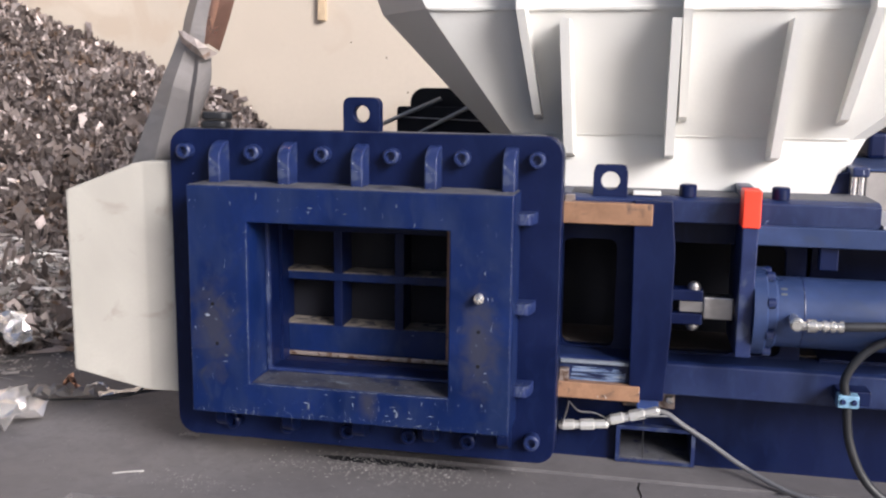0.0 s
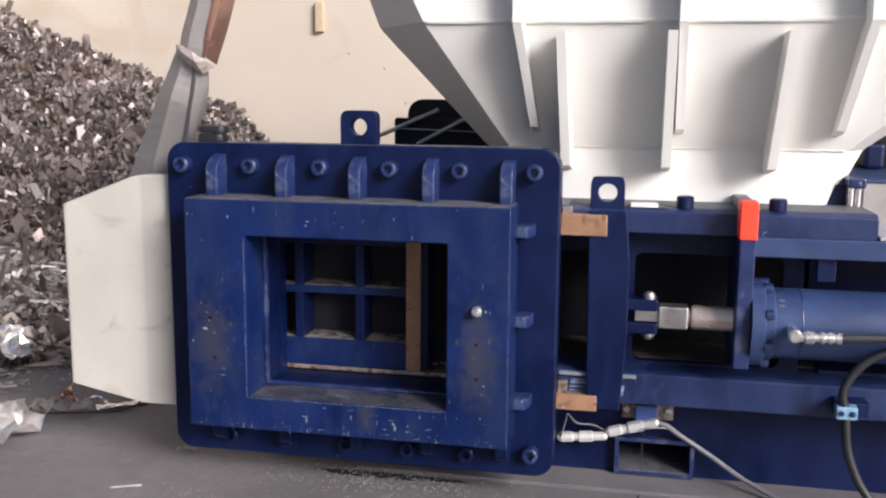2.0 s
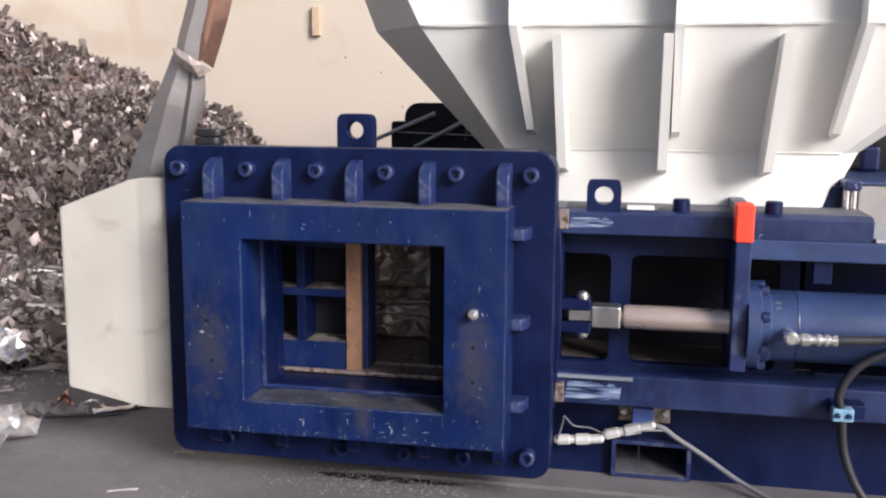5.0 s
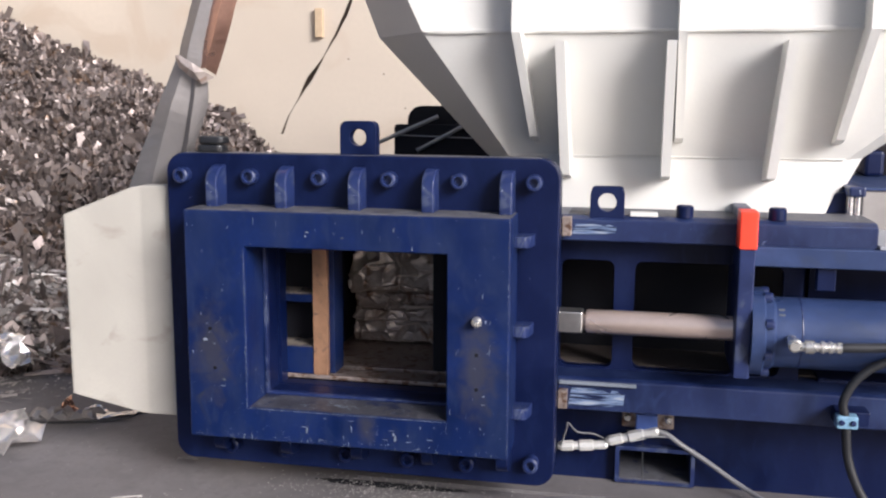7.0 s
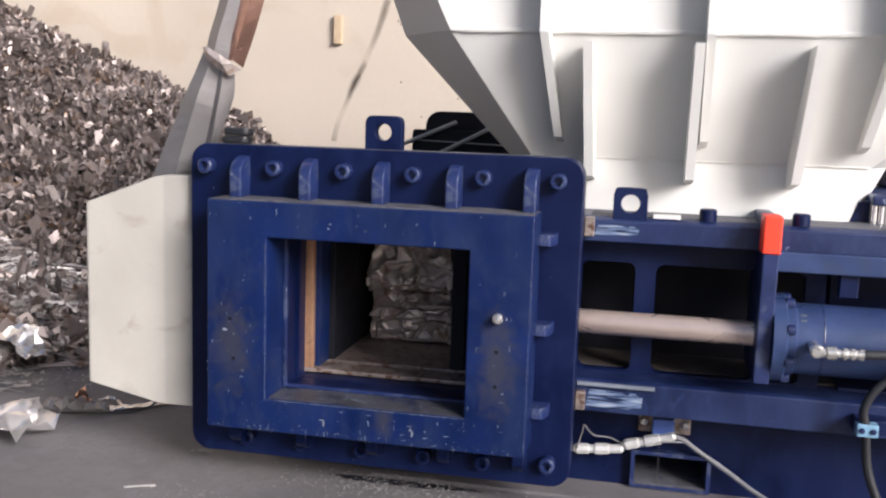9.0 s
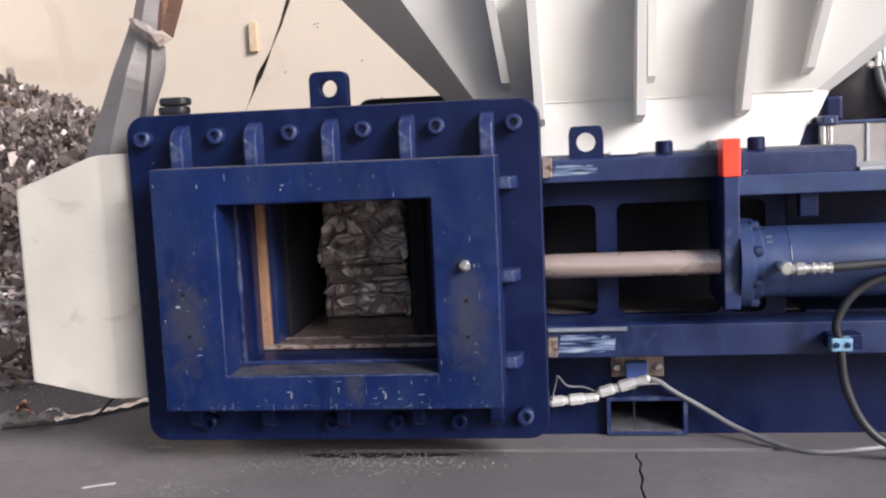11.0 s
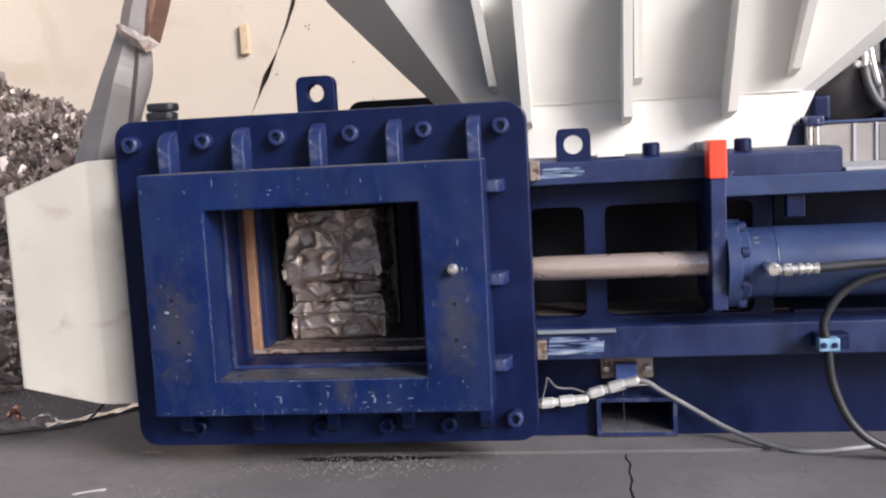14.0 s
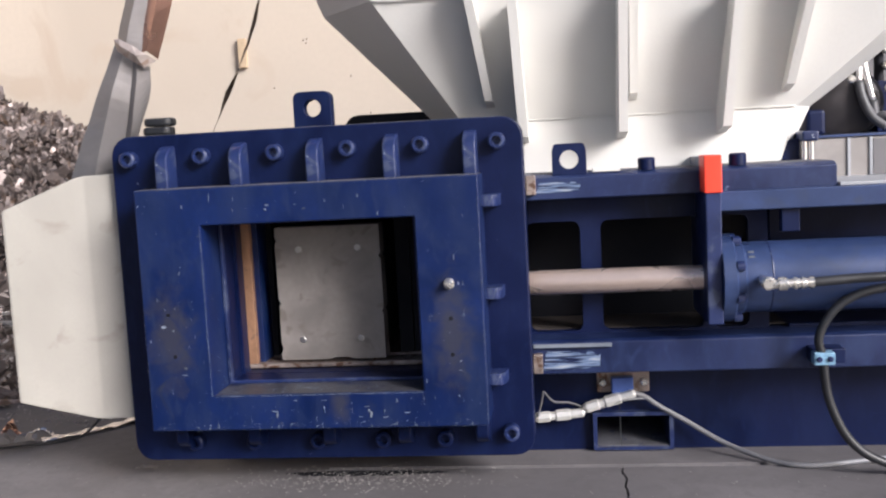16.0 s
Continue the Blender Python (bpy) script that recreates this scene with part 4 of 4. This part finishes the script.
def leaning_sheet():
    """Long folded sheet that stands up behind the plate, dull below its kink, brighter and copper-coloured above."""
    s = empty("folded_sheet_strip", "folded sheet metal strip, dull grey with a copper flank", "sheet metal")

    def near(p):
        """The strip stands close behind the front plate."""
        return 0.735 + (p[0] - 0.735) * 0.943, 0.255 + (p[1] - 0.4) * 0.8, 1.06 + (p[2] - 1.06) * 0.943

    def folded(name, mat, left, mid, right, label="", bow=0.0):
        k = bmesh.new()
        cols = [spline([near(p) for p in c], 6) for c in (left, mid, right)]
        vs = []
        for c in cols:
            vs.append([k.verts.new((p.x + 0.003 * noise.noise(p * 14), p.y + 0.006 * noise.noise(p * 9 + Vector((5, 0, 0))), p.z)) for p in c])
        for a, b in zip(vs, vs[1:]):
            for i in range(len(a) - 1):
                k.faces.new((a[i], b[i], b[i + 1], a[i + 1]))
        o = part(name, k, mat, s, label)
        o.modifiers.new("thickness", "SOLIDIFY").thickness = 0.003

    folded("lower_length", "sheet", [(-0.86, 0.39, 0.66), (-0.80, 0.39, 0.82), (-0.7066, 0.39, 1.035), (-0.632, 0.395, 1.2)],
           [(-0.76, 0.375, 0.66), (-0.72, 0.372, 0.82), (-0.655, 0.362, 1.02), (-0.60, 0.375, 1.175)],
           [(-0.70, 0.40, 0.66), (-0.66, 0.40, 0.82), (-0.60, 0.39, 1.0), (-0.575, 0.385, 1.15)])
    folded("lower_flank", "sheet", [(-0.70, 0.40, 0.66), (-0.66, 0.40, 0.82), (-0.61, 0.39, 1.0), (-0.578, 0.385, 1.15)],
           [(-0.65, 0.36, 0.66), (-0.62, 0.36, 0.82), (-0.585, 0.36, 0.99), (-0.56, 0.37, 1.14)],
           [(-0.60, 0.42, 0.66), (-0.60, 0.42, 0.9), (-0.553, 0.42, 1.05), (-0.54, 0.41, 1.13)])
    folded("upper_length", "sheet", [(-0.625, 0.395, 1.20), (-0.60, 0.40, 1.3), (-0.5, 0.41, 1.6), (-0.38, 0.42, 1.95)],
           [(-0.59, 0.37, 1.19), (-0.56, 0.37, 1.3), (-0.46, 0.38, 1.6), (-0.34, 0.39, 1.95)],
           [(-0.55, 0.385, 1.17), (-0.525, 0.385, 1.3), (-0.43, 0.395, 1.6), (-0.31, 0.405, 1.95)])
    folded("copper_flank", "copper", [(-0.551, 0.385, 1.17), (-0.526, 0.385, 1.3), (-0.431, 0.395, 1.6), (-0.311, 0.405, 1.95)],
           [(-0.53, 0.365, 1.17), (-0.49, 0.365, 1.3), (-0.40, 0.375, 1.6), (-0.28, 0.385, 1.95)],
           [(-0.515, 0.41, 1.15), (-0.462, 0.41, 1.3), (-0.37, 0.42, 1.6), (-0.25, 0.43, 1.95)], "copper-coloured flank")
    k = bmesh.new()
    rim = [(-0.622, 0.365, 1.208), (-0.60, 0.352, 1.205), (-0.565, 0.345, 1.185), (-0.53, 0.355, 1.16), (-0.512, 0.39, 1.145), (-0.54, 0.362, 1.125), (-0.575, 0.35, 1.15), (-0.61, 0.36, 1.175)]
    vs = [k.verts.new(near(p)) for p in rim]
    mid = [k.verts.new(near((-0.595, 0.338, 1.187))), k.verts.new(near((-0.552, 0.335, 1.157)))]
    for f in ((0, 1, 8, 7), (1, 2, 8), (2, 9, 8), (2, 3, 9), (3, 4, 5, 9), (5, 6, 9), (6, 8, 9), (6, 7, 8)):
        k.faces.new([(vs + mid)[i] for i in f])
    o = part("kink", k, "bale", s, "bright crumpled kink")
    o.modifiers.new("thickness", "SOLIDIFY").thickness = 0.003
leaning_sheet()


def wall_tag():
    t = part("wooden_batten", box(-1.475, -1.42, 4.06, 4.0995, 1.495, 1.69, 0.004), "wood")
    tagged(t, "short pale wooden batten fixed to the cream wall", "batten")


def rubber_pads():
    for z, dx in ((0.938, 0.0), (0.961, 0.004)):
        p = part("rubber_pad", prism(rounded(-0.452 + dx, -0.374 + dx, 0.135, 0.19, 0.02), "z", z, z + 0.021, 0.006), "rubber")
        tagged(p, "black rounded rubber pad lying on the plate's top edge", "pad", "pads on the plate")
wall_tag()
rubber_pads()


def rear_lid():
    l = empty("rear_panel", "dark navy rounded panel with two tie rods behind the press", "panel")
    part("panel_plate", prism(rounded(-0.37, 0.5, 0.0, 1.052, 0.07), "y", 2.2, 2.25, 0.004), "dark", l)
    part("panel_lip", prism(rounded(-0.42, 0.5, 0.0, 0.965, 0.015), "y", 2.14, 2.2, 0.004), "dark", l)
    part("edge_wire", tube([(-0.41, 2.134, 0.916), (0.06, 2.134, 0.902)], 0.0035, 6, 1), "grey", l)
    for a, b in (((-0.508, 2.13, 0.873), (-0.207, 2.13, 1.004)), ((-0.306, 2.13, 0.844), (-0.037, 2.13, 0.986))):
        part("tie_rod", tube([a, b], 0.010, 10, 1), "grey", l)
rear_lid()


# ---- fittings on the press's side ----
def side_fittings():
    # proximity sensor on its bracket, plugs and cable
    b = part("sensor_bracket", box(0.697, 0.84, 0.398, 0.416, 0.168, 0.226, 0.002), "worn_steel", press)
    part("sensor", box(0.735, 0.795, 0.37, 0.399, 0.17, 0.215, 0.004), "sensor", b, "small blue sensor block")
    for x in (0.712, 0.826):
        part("bracket_screw", lathe([(0, 0.011), (0.01, 0.011), (0.013, 0.008)], (x, 0.398, 0.197), (0, -1, 0), 12), "zinc", b)
    def plug(a, c):
        a, c = Vector(a), Vector(c)
        d = (c - a).length
        return lathe([(0, 0.009), (d * 0.08, 0.0155), (d * 0.3, 0.0155), (d * 0.32, 0.012), (d * 0.42, 0.012), (d * 0.44, 0.0165), (d * 0.7, 0.0165), (d * 0.72, 0.013), (d * 0.95, 0.013), (d, 0.008)], a, c - a, 8, None, False)
    part("plug", plug((0.655, 0.375, 0.128), (0.80, 0.37, 0.172)), "plug", press, "bright zinc cable plug")
    part("plug", plug((0.52, 0.37, 0.106), (0.66, 0.375, 0.118)), "plug", press, "bright zinc cable plug")
    part("cable", tube([(0.795, 0.37, 0.171), (0.825, 0.375, 0.16), (0.86, 0.385, 0.132), (0.935, 0.385, 0.086), (1.03, 0.35, 0.034), (1.13, 0.27, 0.011), (1.22, 0.23, 0.0085), (1.36, 0.26, 0.0085), (1.55, 0.32, 0.0085), (1.9, 0.36, 0.0085)], 0.007, 10), "grey_cable", press)
    part("cable", tube([(0.655, 0.375, 0.117), (0.72, 0.365, 0.138), (0.77, 0.36, 0.155), (0.83, 0.375, 0.155)], 0.003, 8), "grey_cable", press)
    part("cable", tube([(0.53, 0.36, 0.11), (0.545, 0.34, 0.17), (0.55, 0.33, 0.19), (0.575, 0.36, 0.155), (0.62, 0.38, 0.145), (0.66, 0.376, 0.13)], 0.0025, 8), "grey_cable", press)
    part("cable", tube([(0.755, 0.40, 0.17), (0.757, 0.402, 0.1), (0.758, 0.402, 0.04), (0.76, 0.395, 0.003)], 0.0018, 6), "rubber", press)
    # return hose with its clamp
    part("return_hose", tube([(1.75, 0.2, 0.47), (1.5, 0.17, 0.475), (1.36, 0.16, 0.47), (1.275, 0.16, 0.43), (1.232, 0.16, 0.36), (1.24, 0.16, 0.30), (1.253, 0.16, 0.2), (1.295, 0.16, 0.105), (1.36, 0.16, 0.048), (1.46, 0.17, 0.018), (1.6, 0.2, 0.0125), (1.9, 0.25, 0.0125)], 0.011, 12), "rubber", press)
    c = part("hose_clamp", box(1.216, 1.266, 0.146, 0.18, 0.288, 0.32, 0.003), "tape", press, "pale blue hose clamp")
    for x in (1.228, 1.254):
        part("clamp_screw", lathe([(0, 0.007), (0.004, 0.007), (0.006, 0.005)], (x, 0.146, 0.304), (0, -1, 0), 10), "blue_edge", c)
    part("clamp_arm", box(1.22, 1.30, 0.18, 0.26, 0.285, 0.322, 0.003), "blue", press)
    # paint rubbed through in streaks where the gate slides
    for x1, z0, z1 in ((0.70, 0.272, 0.322), (0.665, 0.738, 0.764)):
        rnd = random.Random(8)
        lo, hi = [], []
        for q in range(15):
            x = 0.553 + (x1 - 0.553) * q / 14
            fade = (z1 - z0) * 0.42 * max(0.0, q / 14 - 0.45)
            lo.append((x, z0 + fade * rnd.random()))
            hi.append((x + 0.01 * rnd.random(), z1 - fade * 2 * rnd.random()))
        part("rubbed_patch", prism(lo + hi[::-1], "y", 0.2335, 0.2352), "streaks", press, "paint rubbed through to pale streaks")
    part("scraper", box(0.53, 0.732, 0.222, 0.234, 0.334, 0.343, 0.001), "chip", press, "pale flat scraper bar")
    for z in (0.27, 0.735):
        part("guide_block", box(0.5285, 0.553, 0.2075, 0.234, z, z + 0.05, 0.002), "worn_steel", press)


side_fittings()


def beside_hopper():
    """Post with cap, bench and pump unit at the far side of the hopper."""
    p = empty("corner_post", "short bright twin post with a navy cap", "post")
    for x in (1.268, 1.286):
        part("post_bar", lathe([(0, 0.0075), (0.05, 0.0075)], (x, 0.42, 0.785), (0, 0, 1), 12), "foil", p)
    part("post_cap", box(1.258, 1.302, 0.4, 0.66, 0.835, 0.862, 0.006), "blue_edge", p)
    part("post_wedge", prism([(1.12, 0.787), (1.175, 0.83), (1.262, 0.845), (1.262, 0.787)], "y", 0.44, 0.48, 0.002), "blue", p)
    t = empty("bench", "pale grey steel cabinet bench beside the hopper", "bench")
    part("bench_body", box(1.325, 2.6, 0.552, 1.15, 0.0, 0.84, 0.004), "bench", t)
    part("bench_top", box(1.318, 2.61, 0.545, 1.16, 0.8402, 0.848, 0.002), "blue_sheen", t)
    part("bench_shelf", box(1.303, 2.3, 0.225, 0.5515, 0.7225, 0.732, 0.002), "grey", t, "pale dusty shelf")
    for x in (1.416, 1.475):
        part("bench_trim", box(x, x + 0.008, 0.546, 0.5517, 0.7325, 0.838, 0.001), "grey", t)
    part("bench_door", box(1.485, 1.62, 0.547, 0.5517, 0.7325, 0.832, 0.001), "tank", t)
    m = empty("pump_unit", "dark pump motor with bright fittings and hoses", "pump")
    part("motor", lathe([(0, 0.02), (0.004, 0.085), (0.012, 0.105), (0.03, 0.112), (0.3, 0.112), (0.32, 0.1), (0.33, 0.05)], (1.545, 1.0, 0.945), (0.15, 1, 0), 28), "motor", m)
    part("fan_rim", lathe([(0, 0.1), (0.0, 0.116), (0.025, 0.118), (0.03, 0.112)], (1.547, 1.012, 0.945), (0.15, 1, 0), 28), "dark", m)
    part("motor_box", box(1.415, 1.475, 0.97, 1.1, 0.848, 0.93, 0.012), "blue", m)
    part("tank", box(1.5, 2.6, 1.4, 2.2, 0.0, 1.6, 0.01), "tank", m, "mid-grey tank wall")
    part("valve_block", box(1.69, 1.85, 1.15, 1.3, 0.848, 1.02, 0.006), "blue", m)
    part("valve_post", lathe([(0, 0.016), (0.16, 0.016), (0.165, 0.024), (0.185, 0.024), (0.19, 0.012), (0.26, 0.012)], (1.712, 1.2, 1.02), (0, 0, 1), 12), "dark", m)
    for z in (1.07, 1.125):
        part("valve_nut", lathe([(0, 0.016), (0.018, 0.016), (0.022, 0.011)], (1.728, 1.18, z), (0, -1, 0), 8, None, False), "zinc", m)
    for x, z in ((1.552, 1.02), (1.665, 0.985), (1.675, 0.962)):
        part("motor_screw", lathe([(0, 0.013), (0.012, 0.013), (0.016, 0.008)], (x, 0.97, z), (0, -1, 0), 12), "zinc", m)
    for a, b, c in (((1.584, 1.0, 1.105), (1.584, 0.995, 1.05), (1.583, 0.99, 1.01)), ((1.6, 1.0, 1.085), (1.608, 0.99, 1.02), (1.624, 0.985, 0.948))):
        part("bright_pipe", tube([a, b, c], 0.0115, 10, 4), "foil", m)
        part("pipe_nut", lathe([(0, 0.016), (0.014, 0.016)], (a[0], a[1], a[2] - 0.012), (0, 0, 1), 6, None, False), "foil", m)
        part("hose", tube([c, (c[0] + 0.006, 0.975, c[2] - 0.05), (c[0] + 0.03, 0.96, 0.9), (c[0] + 0.07, 0.95, 0.864)], 0.0145, 10, 6), "hose", m)


beside_hopper()


# ---- on the floor ----
def foil_scrap(name, label, path, width, seed, mat, lift=0.03):
    """A crumpled strip of sheet along a path on the floor."""
    rnd = random.Random(seed)
    k = bmesh.new()
    pts = spline(path, 5)
    rows = []
    for i, p in enumerate(pts):
        way = (pts[min(i + 1, len(pts) - 1)] - pts[max(i - 1, 0)]).normalized()
        side = Vector((-way.y, way.x, 0))
        row = []
        for j in range(5):
            u = (j / 4 - 0.5) * width * (0.75 + 0.35 * rnd.random())
            row.append(k.verts.new((p.x + side.x * u + rnd.uniform(-1, 1) * width * 0.06, p.y + side.y * u, max(0.004, p.z + rnd.uniform(0, lift)))))
        rows.append(row)
    for a, b in zip(rows, rows[1:]):
        for j in range(4):
            k.faces.new((a[j], a[j + 1], b[j + 1], b[j]))
    o = part(name, k, mat)
    o.modifiers.new("thickness", "SOLIDIFY").thickness = 0.0012
    return tagged(o, label, "foil scrap", "foil scraps on the floor")


foil_scrap("foil_scrap", "bright crumpled foil scrap lying on the concrete", [(-1.37, 0.31, 0.008), (-1.28, 0.28, 0.03), (-1.2, 0.265, 0.035), (-1.1, 0.255, 0.008)], 0.27, 1, "foil", 0.055)
foil_scrap("foil_scrap", "dull bent foil strip lying on the concrete", [(-1.26, 0.45, 0.01), (-1.2, 0.47, 0.03), (-1.13, 0.48, 0.03), (-1.06, 0.54, 0.01)], 0.09, 2, "sheet", 0.03)
foil_scrap("foil_scrap", "bright flat foil strip lying on the concrete", [(-1.06, 0.57, 0.004), (-0.97, 0.64, 0.004), (-0.88, 0.74, 0.004), (-0.82, 0.84, 0.004)], 0.05, 9, "foil", 0.008)
foil_scrap("foil_scrap", "small copper-coloured foil flap on the concrete", [(-1.18, 0.53, 0.01), (-1.145, 0.535, 0.06), (-1.11, 0.54, 0.01)], 0.06, 5, "copper", 0.02)
foil_scrap("foil_scrap", "small bright foil shred on the concrete", [(-1.13, 0.6, 0.01), (-1.09, 0.62, 0.02), (-1.06, 0.64, 0.0)], 0.03, 7, "foil", 0.015)
foil_scrap("foil_scrap", "large pale crumpled foil at the foot of the heap", [(-1.76, 0.86, 0.09), (-1.68, 0.88, 0.13), (-1.6, 0.87, 0.12), (-1.53, 0.84, 0.05)], 0.16, 12, "foil", 0.05)
foil_scrap("foil_scrap", "pale crumpled foil flap at the foot of the heap", [(-1.95, 0.95, 0.12), (-1.87, 0.92, 0.15), (-1.8, 0.92, 0.11)], 0.13, 15, "bale", 0.05)
foil_scrap("foil_scrap", "tiny dull foil shred before the front plate", [(-0.614, 0.277, 0.003), (-0.584, 0.282, 0.008), (-0.554, 0.290, 0.003)], 0.018, 23, "sheet", 0.008)
t = part("wire_end", tube([(-1.3, 0.46, 0.004), (-1.1, 0.51, 0.006), (-0.95, 0.58, 0.008), (-0.9, 0.64, 0.05), (-0.885, 0.66, 0.07)], 0.004, 6, 6), "rubber")
tagged(t, "black wire lying along the foil on the concrete", "wire")


def floor_litter():
    rnd = random.Random(21)
    verts, faces = [], []
    def bit(x, y, s, flat=0.3):
        o = len(verts)
        a = rnd.random() * 6.28
        for dx, dy, dz in ((-1, -0.4, 0), (1, -0.3, 0), (0.8, 0.5, 0.0), (-0.7, 0.4, 0), (0, 0, flat)):
            verts.append((x + s * (dx * math.cos(a) - dy * math.sin(a)), y + s * (dx * math.sin(a) + dy * math.cos(a)), 0.0012 + s * dz))
        faces.extend([(o, o + 1, o + 4), (o + 1, o + 2, o + 4), (o + 2, o + 3, o + 4), (o + 3, o, o + 4)])
    for i in range(700):
        bit(rnd.gauss(0.06, 0.16), rnd.gauss(0.2, 0.05), rnd.uniform(0.0012, 0.005))
    for i in range(260):
        bit(rnd.uniform(-1.2, 1.4), rnd.uniform(-0.09, 0.5), rnd.uniform(0.001, 0.003))
    for i in range(120):
        bit(rnd.gauss(-0.42, 0.09), rnd.gauss(-0.02, 0.03), rnd.uniform(0.001, 0.004))
    for i in range(500):
        bit(rnd.uniform(-2.4, -0.9), rnd.uniform(0.75, 1.3), rnd.uniform(0.002, 0.009), 0.8)
    me = bpy.data.meshes.new("metal_crumbs")
    me.from_pydata(verts, [], faces)
    me.materials.append(M["debris"])
    tagged(new("metal_crumbs", me), "pale metal crumbs strewn on the concrete floor", "crumbs", kind="stuff")
    t = part("wire_end", tube([(-0.66, -0.02, 0.003), (-0.62, 0.0, 0.0035), (-0.585, 0.015, 0.003)], 0.003, 6, 4), "debris")
    tagged(t, "short pale wire end lying on the concrete", "wire")
    k = bmesh.new()
    rng = random.Random(5)
    ring_ = [k.verts.new((0.06 + (0.2 + 0.04 * rng.random()) * math.cos(a * 0.2618), 0.235 + (0.016 + 0.008 * rng.random()) * math.sin(a * 0.2618), 0.0006)) for a in range(24)]
    k.faces.new(ring_)
    o = part("oil_stain", k, "dark")
    tagged(o, "dark oily stain on the concrete under the mouth", "stain", kind="structure")


floor_litter()


# ---- the swinging strip ----
def hanging_strip():
    """Thin twisted strip that hangs behind the press; its origin lies on it, 1.2 m above the floor when it hangs still."""
    k = bmesh.new()
    rows = []
    n = 34
    for i in range(n + 1):
        z = -0.32 + 1.6 * i / n
        turn = 0.6 + 2.3 * math.sin(z * 5.2) + 0.5 * noise.noise(Vector((z * 6, 0, 0)))
        off = 0.018 * math.sin(z * 7.0) + 0.006 * noise.noise(Vector((z * 11, 3, 0)))
        w = 0.0095 + 0.006 * noise.noise(Vector((z * 9, 8, 0)))
        rows.append([k.verts.new((off + q * w * math.cos(turn), q * w * math.sin(turn), z)) for q in (-1, 0, 1)])
    for a, b in zip(rows, rows[1:]):
        for j in range(2):
            k.faces.new((a[j], a[j + 1], b[j + 1], b[j]))
    o = part("hanging_strip", k, "strap")
    o.modifiers.new("thickness", "SOLIDIFY").thickness = 0.0015
    return tagged(o, "thin dark twisted metal strip hanging and swinging", "metal strip")


strip = hanging_strip()


# ---- what moves ----
def motions():
    gate_rows = [(0.0, 0.0), (1.5, -0.081), (3.5, -0.189), (5.2, -0.281), (7.0, -0.378), (7.5, -0.41), (8.0, -0.44), (8.5, -0.464), (9.0, -0.475), (9.4, -0.475), (16.0, -0.475)]
    walk(sliding_gate, [(t, pose(x, 0, 0)) for t, x in gate_rows])

    # the bale slides on the chamber floor, tips over the sill and tumbles into the pit; its centre and tilt
    slide = [(0.0, 0.65), (11.6, 0.65), (12.1, 0.62), (12.6, 0.574), (13.3, 0.48), (14.0, 0.377), (14.5, 0.288), (15.0, 0.181), (15.2, 0.131)]
    middle = [(t, (-0.035 if t < 14.2 else -0.035 + 0.035 * (t - 14.2), y + 0.086, 0.306 + 0.1825), 0) for t, y in slide]
    middle += [(15.3, (0.006, 0.17, 0.487), 3), (15.4, (-0.003, 0.15, 0.452), 23), (15.5, (-0.005, 0.15, 0.398), 44), (15.6, (-0.002, 0.07, 0.37), 79), (15.7, (0.012, -0.095, 0.23), 168),
               (15.8, (0.035, -0.26, 0.095), 200), (15.9, (0.03, -0.36, -0.36), 236), (16.0, (-0.01, -0.42, -0.9), 265)]
    walk(bale, [(t, pose(*c, tilt, 0, 0) @ pose(0, -0.086, -0.1825)) for t, c, tilt in middle])
    ram_rows = [(t, y + 0.174) for t, y in slide] + [(15.35, 0.262), (16.0, 0.262)]
    walk(ram_plate, [(t, pose(-0.03 if t < 14.2 else -0.012, y, 0)) for t, y in ram_rows])

    swing = [(0.0, 0.25, 12.0), (4.2, 0.2, 8.0), (5.4, -0.1, 15.0)] + [(6.3, -0.63, 21.7), (6.6, -0.76, 46.6), (7, -0.729, 27.7), (7.4, -0.385, 25.9), (7.7, -0.198, 18.7), (8, -0.082, 13.9), (8.3, -0.215, 22.1), (8.6, -0.263, 28.2), (8.9, -0.46, 22), (9.2, -0.826, 15.4), (9.5, -0.817, 45.1), (9.8, -0.765, 21.9), (10, -0.979, 2.5), (10.2, -0.839, 37.1), (11.2, -0.7, 20), (12.3, -0.581, 24), (12.5, -0.659, 16.2), (12.8, -0.57, 17.9), (13, -0.387, -0.6), (13.2, -0.478, 2), (13.5, -0.658, 17), (13.8, -0.634, 18.2), (14, -0.639, 21.5), (14.2, -0.705, 24.2), (14.5, -0.902, 34.3), (14.8, -0.856, 30.4), (15, -0.717, 18.9), (15.2, -0.691, 16.5), (15.5, -0.719, 17.1), (15.8, -0.785, 23), (16, -0.801, 21.6)]
    walk(strip, [(t, pose(x, 1.9, 1.2, 0, a, 0)) for t, x, a in swing])


motions()
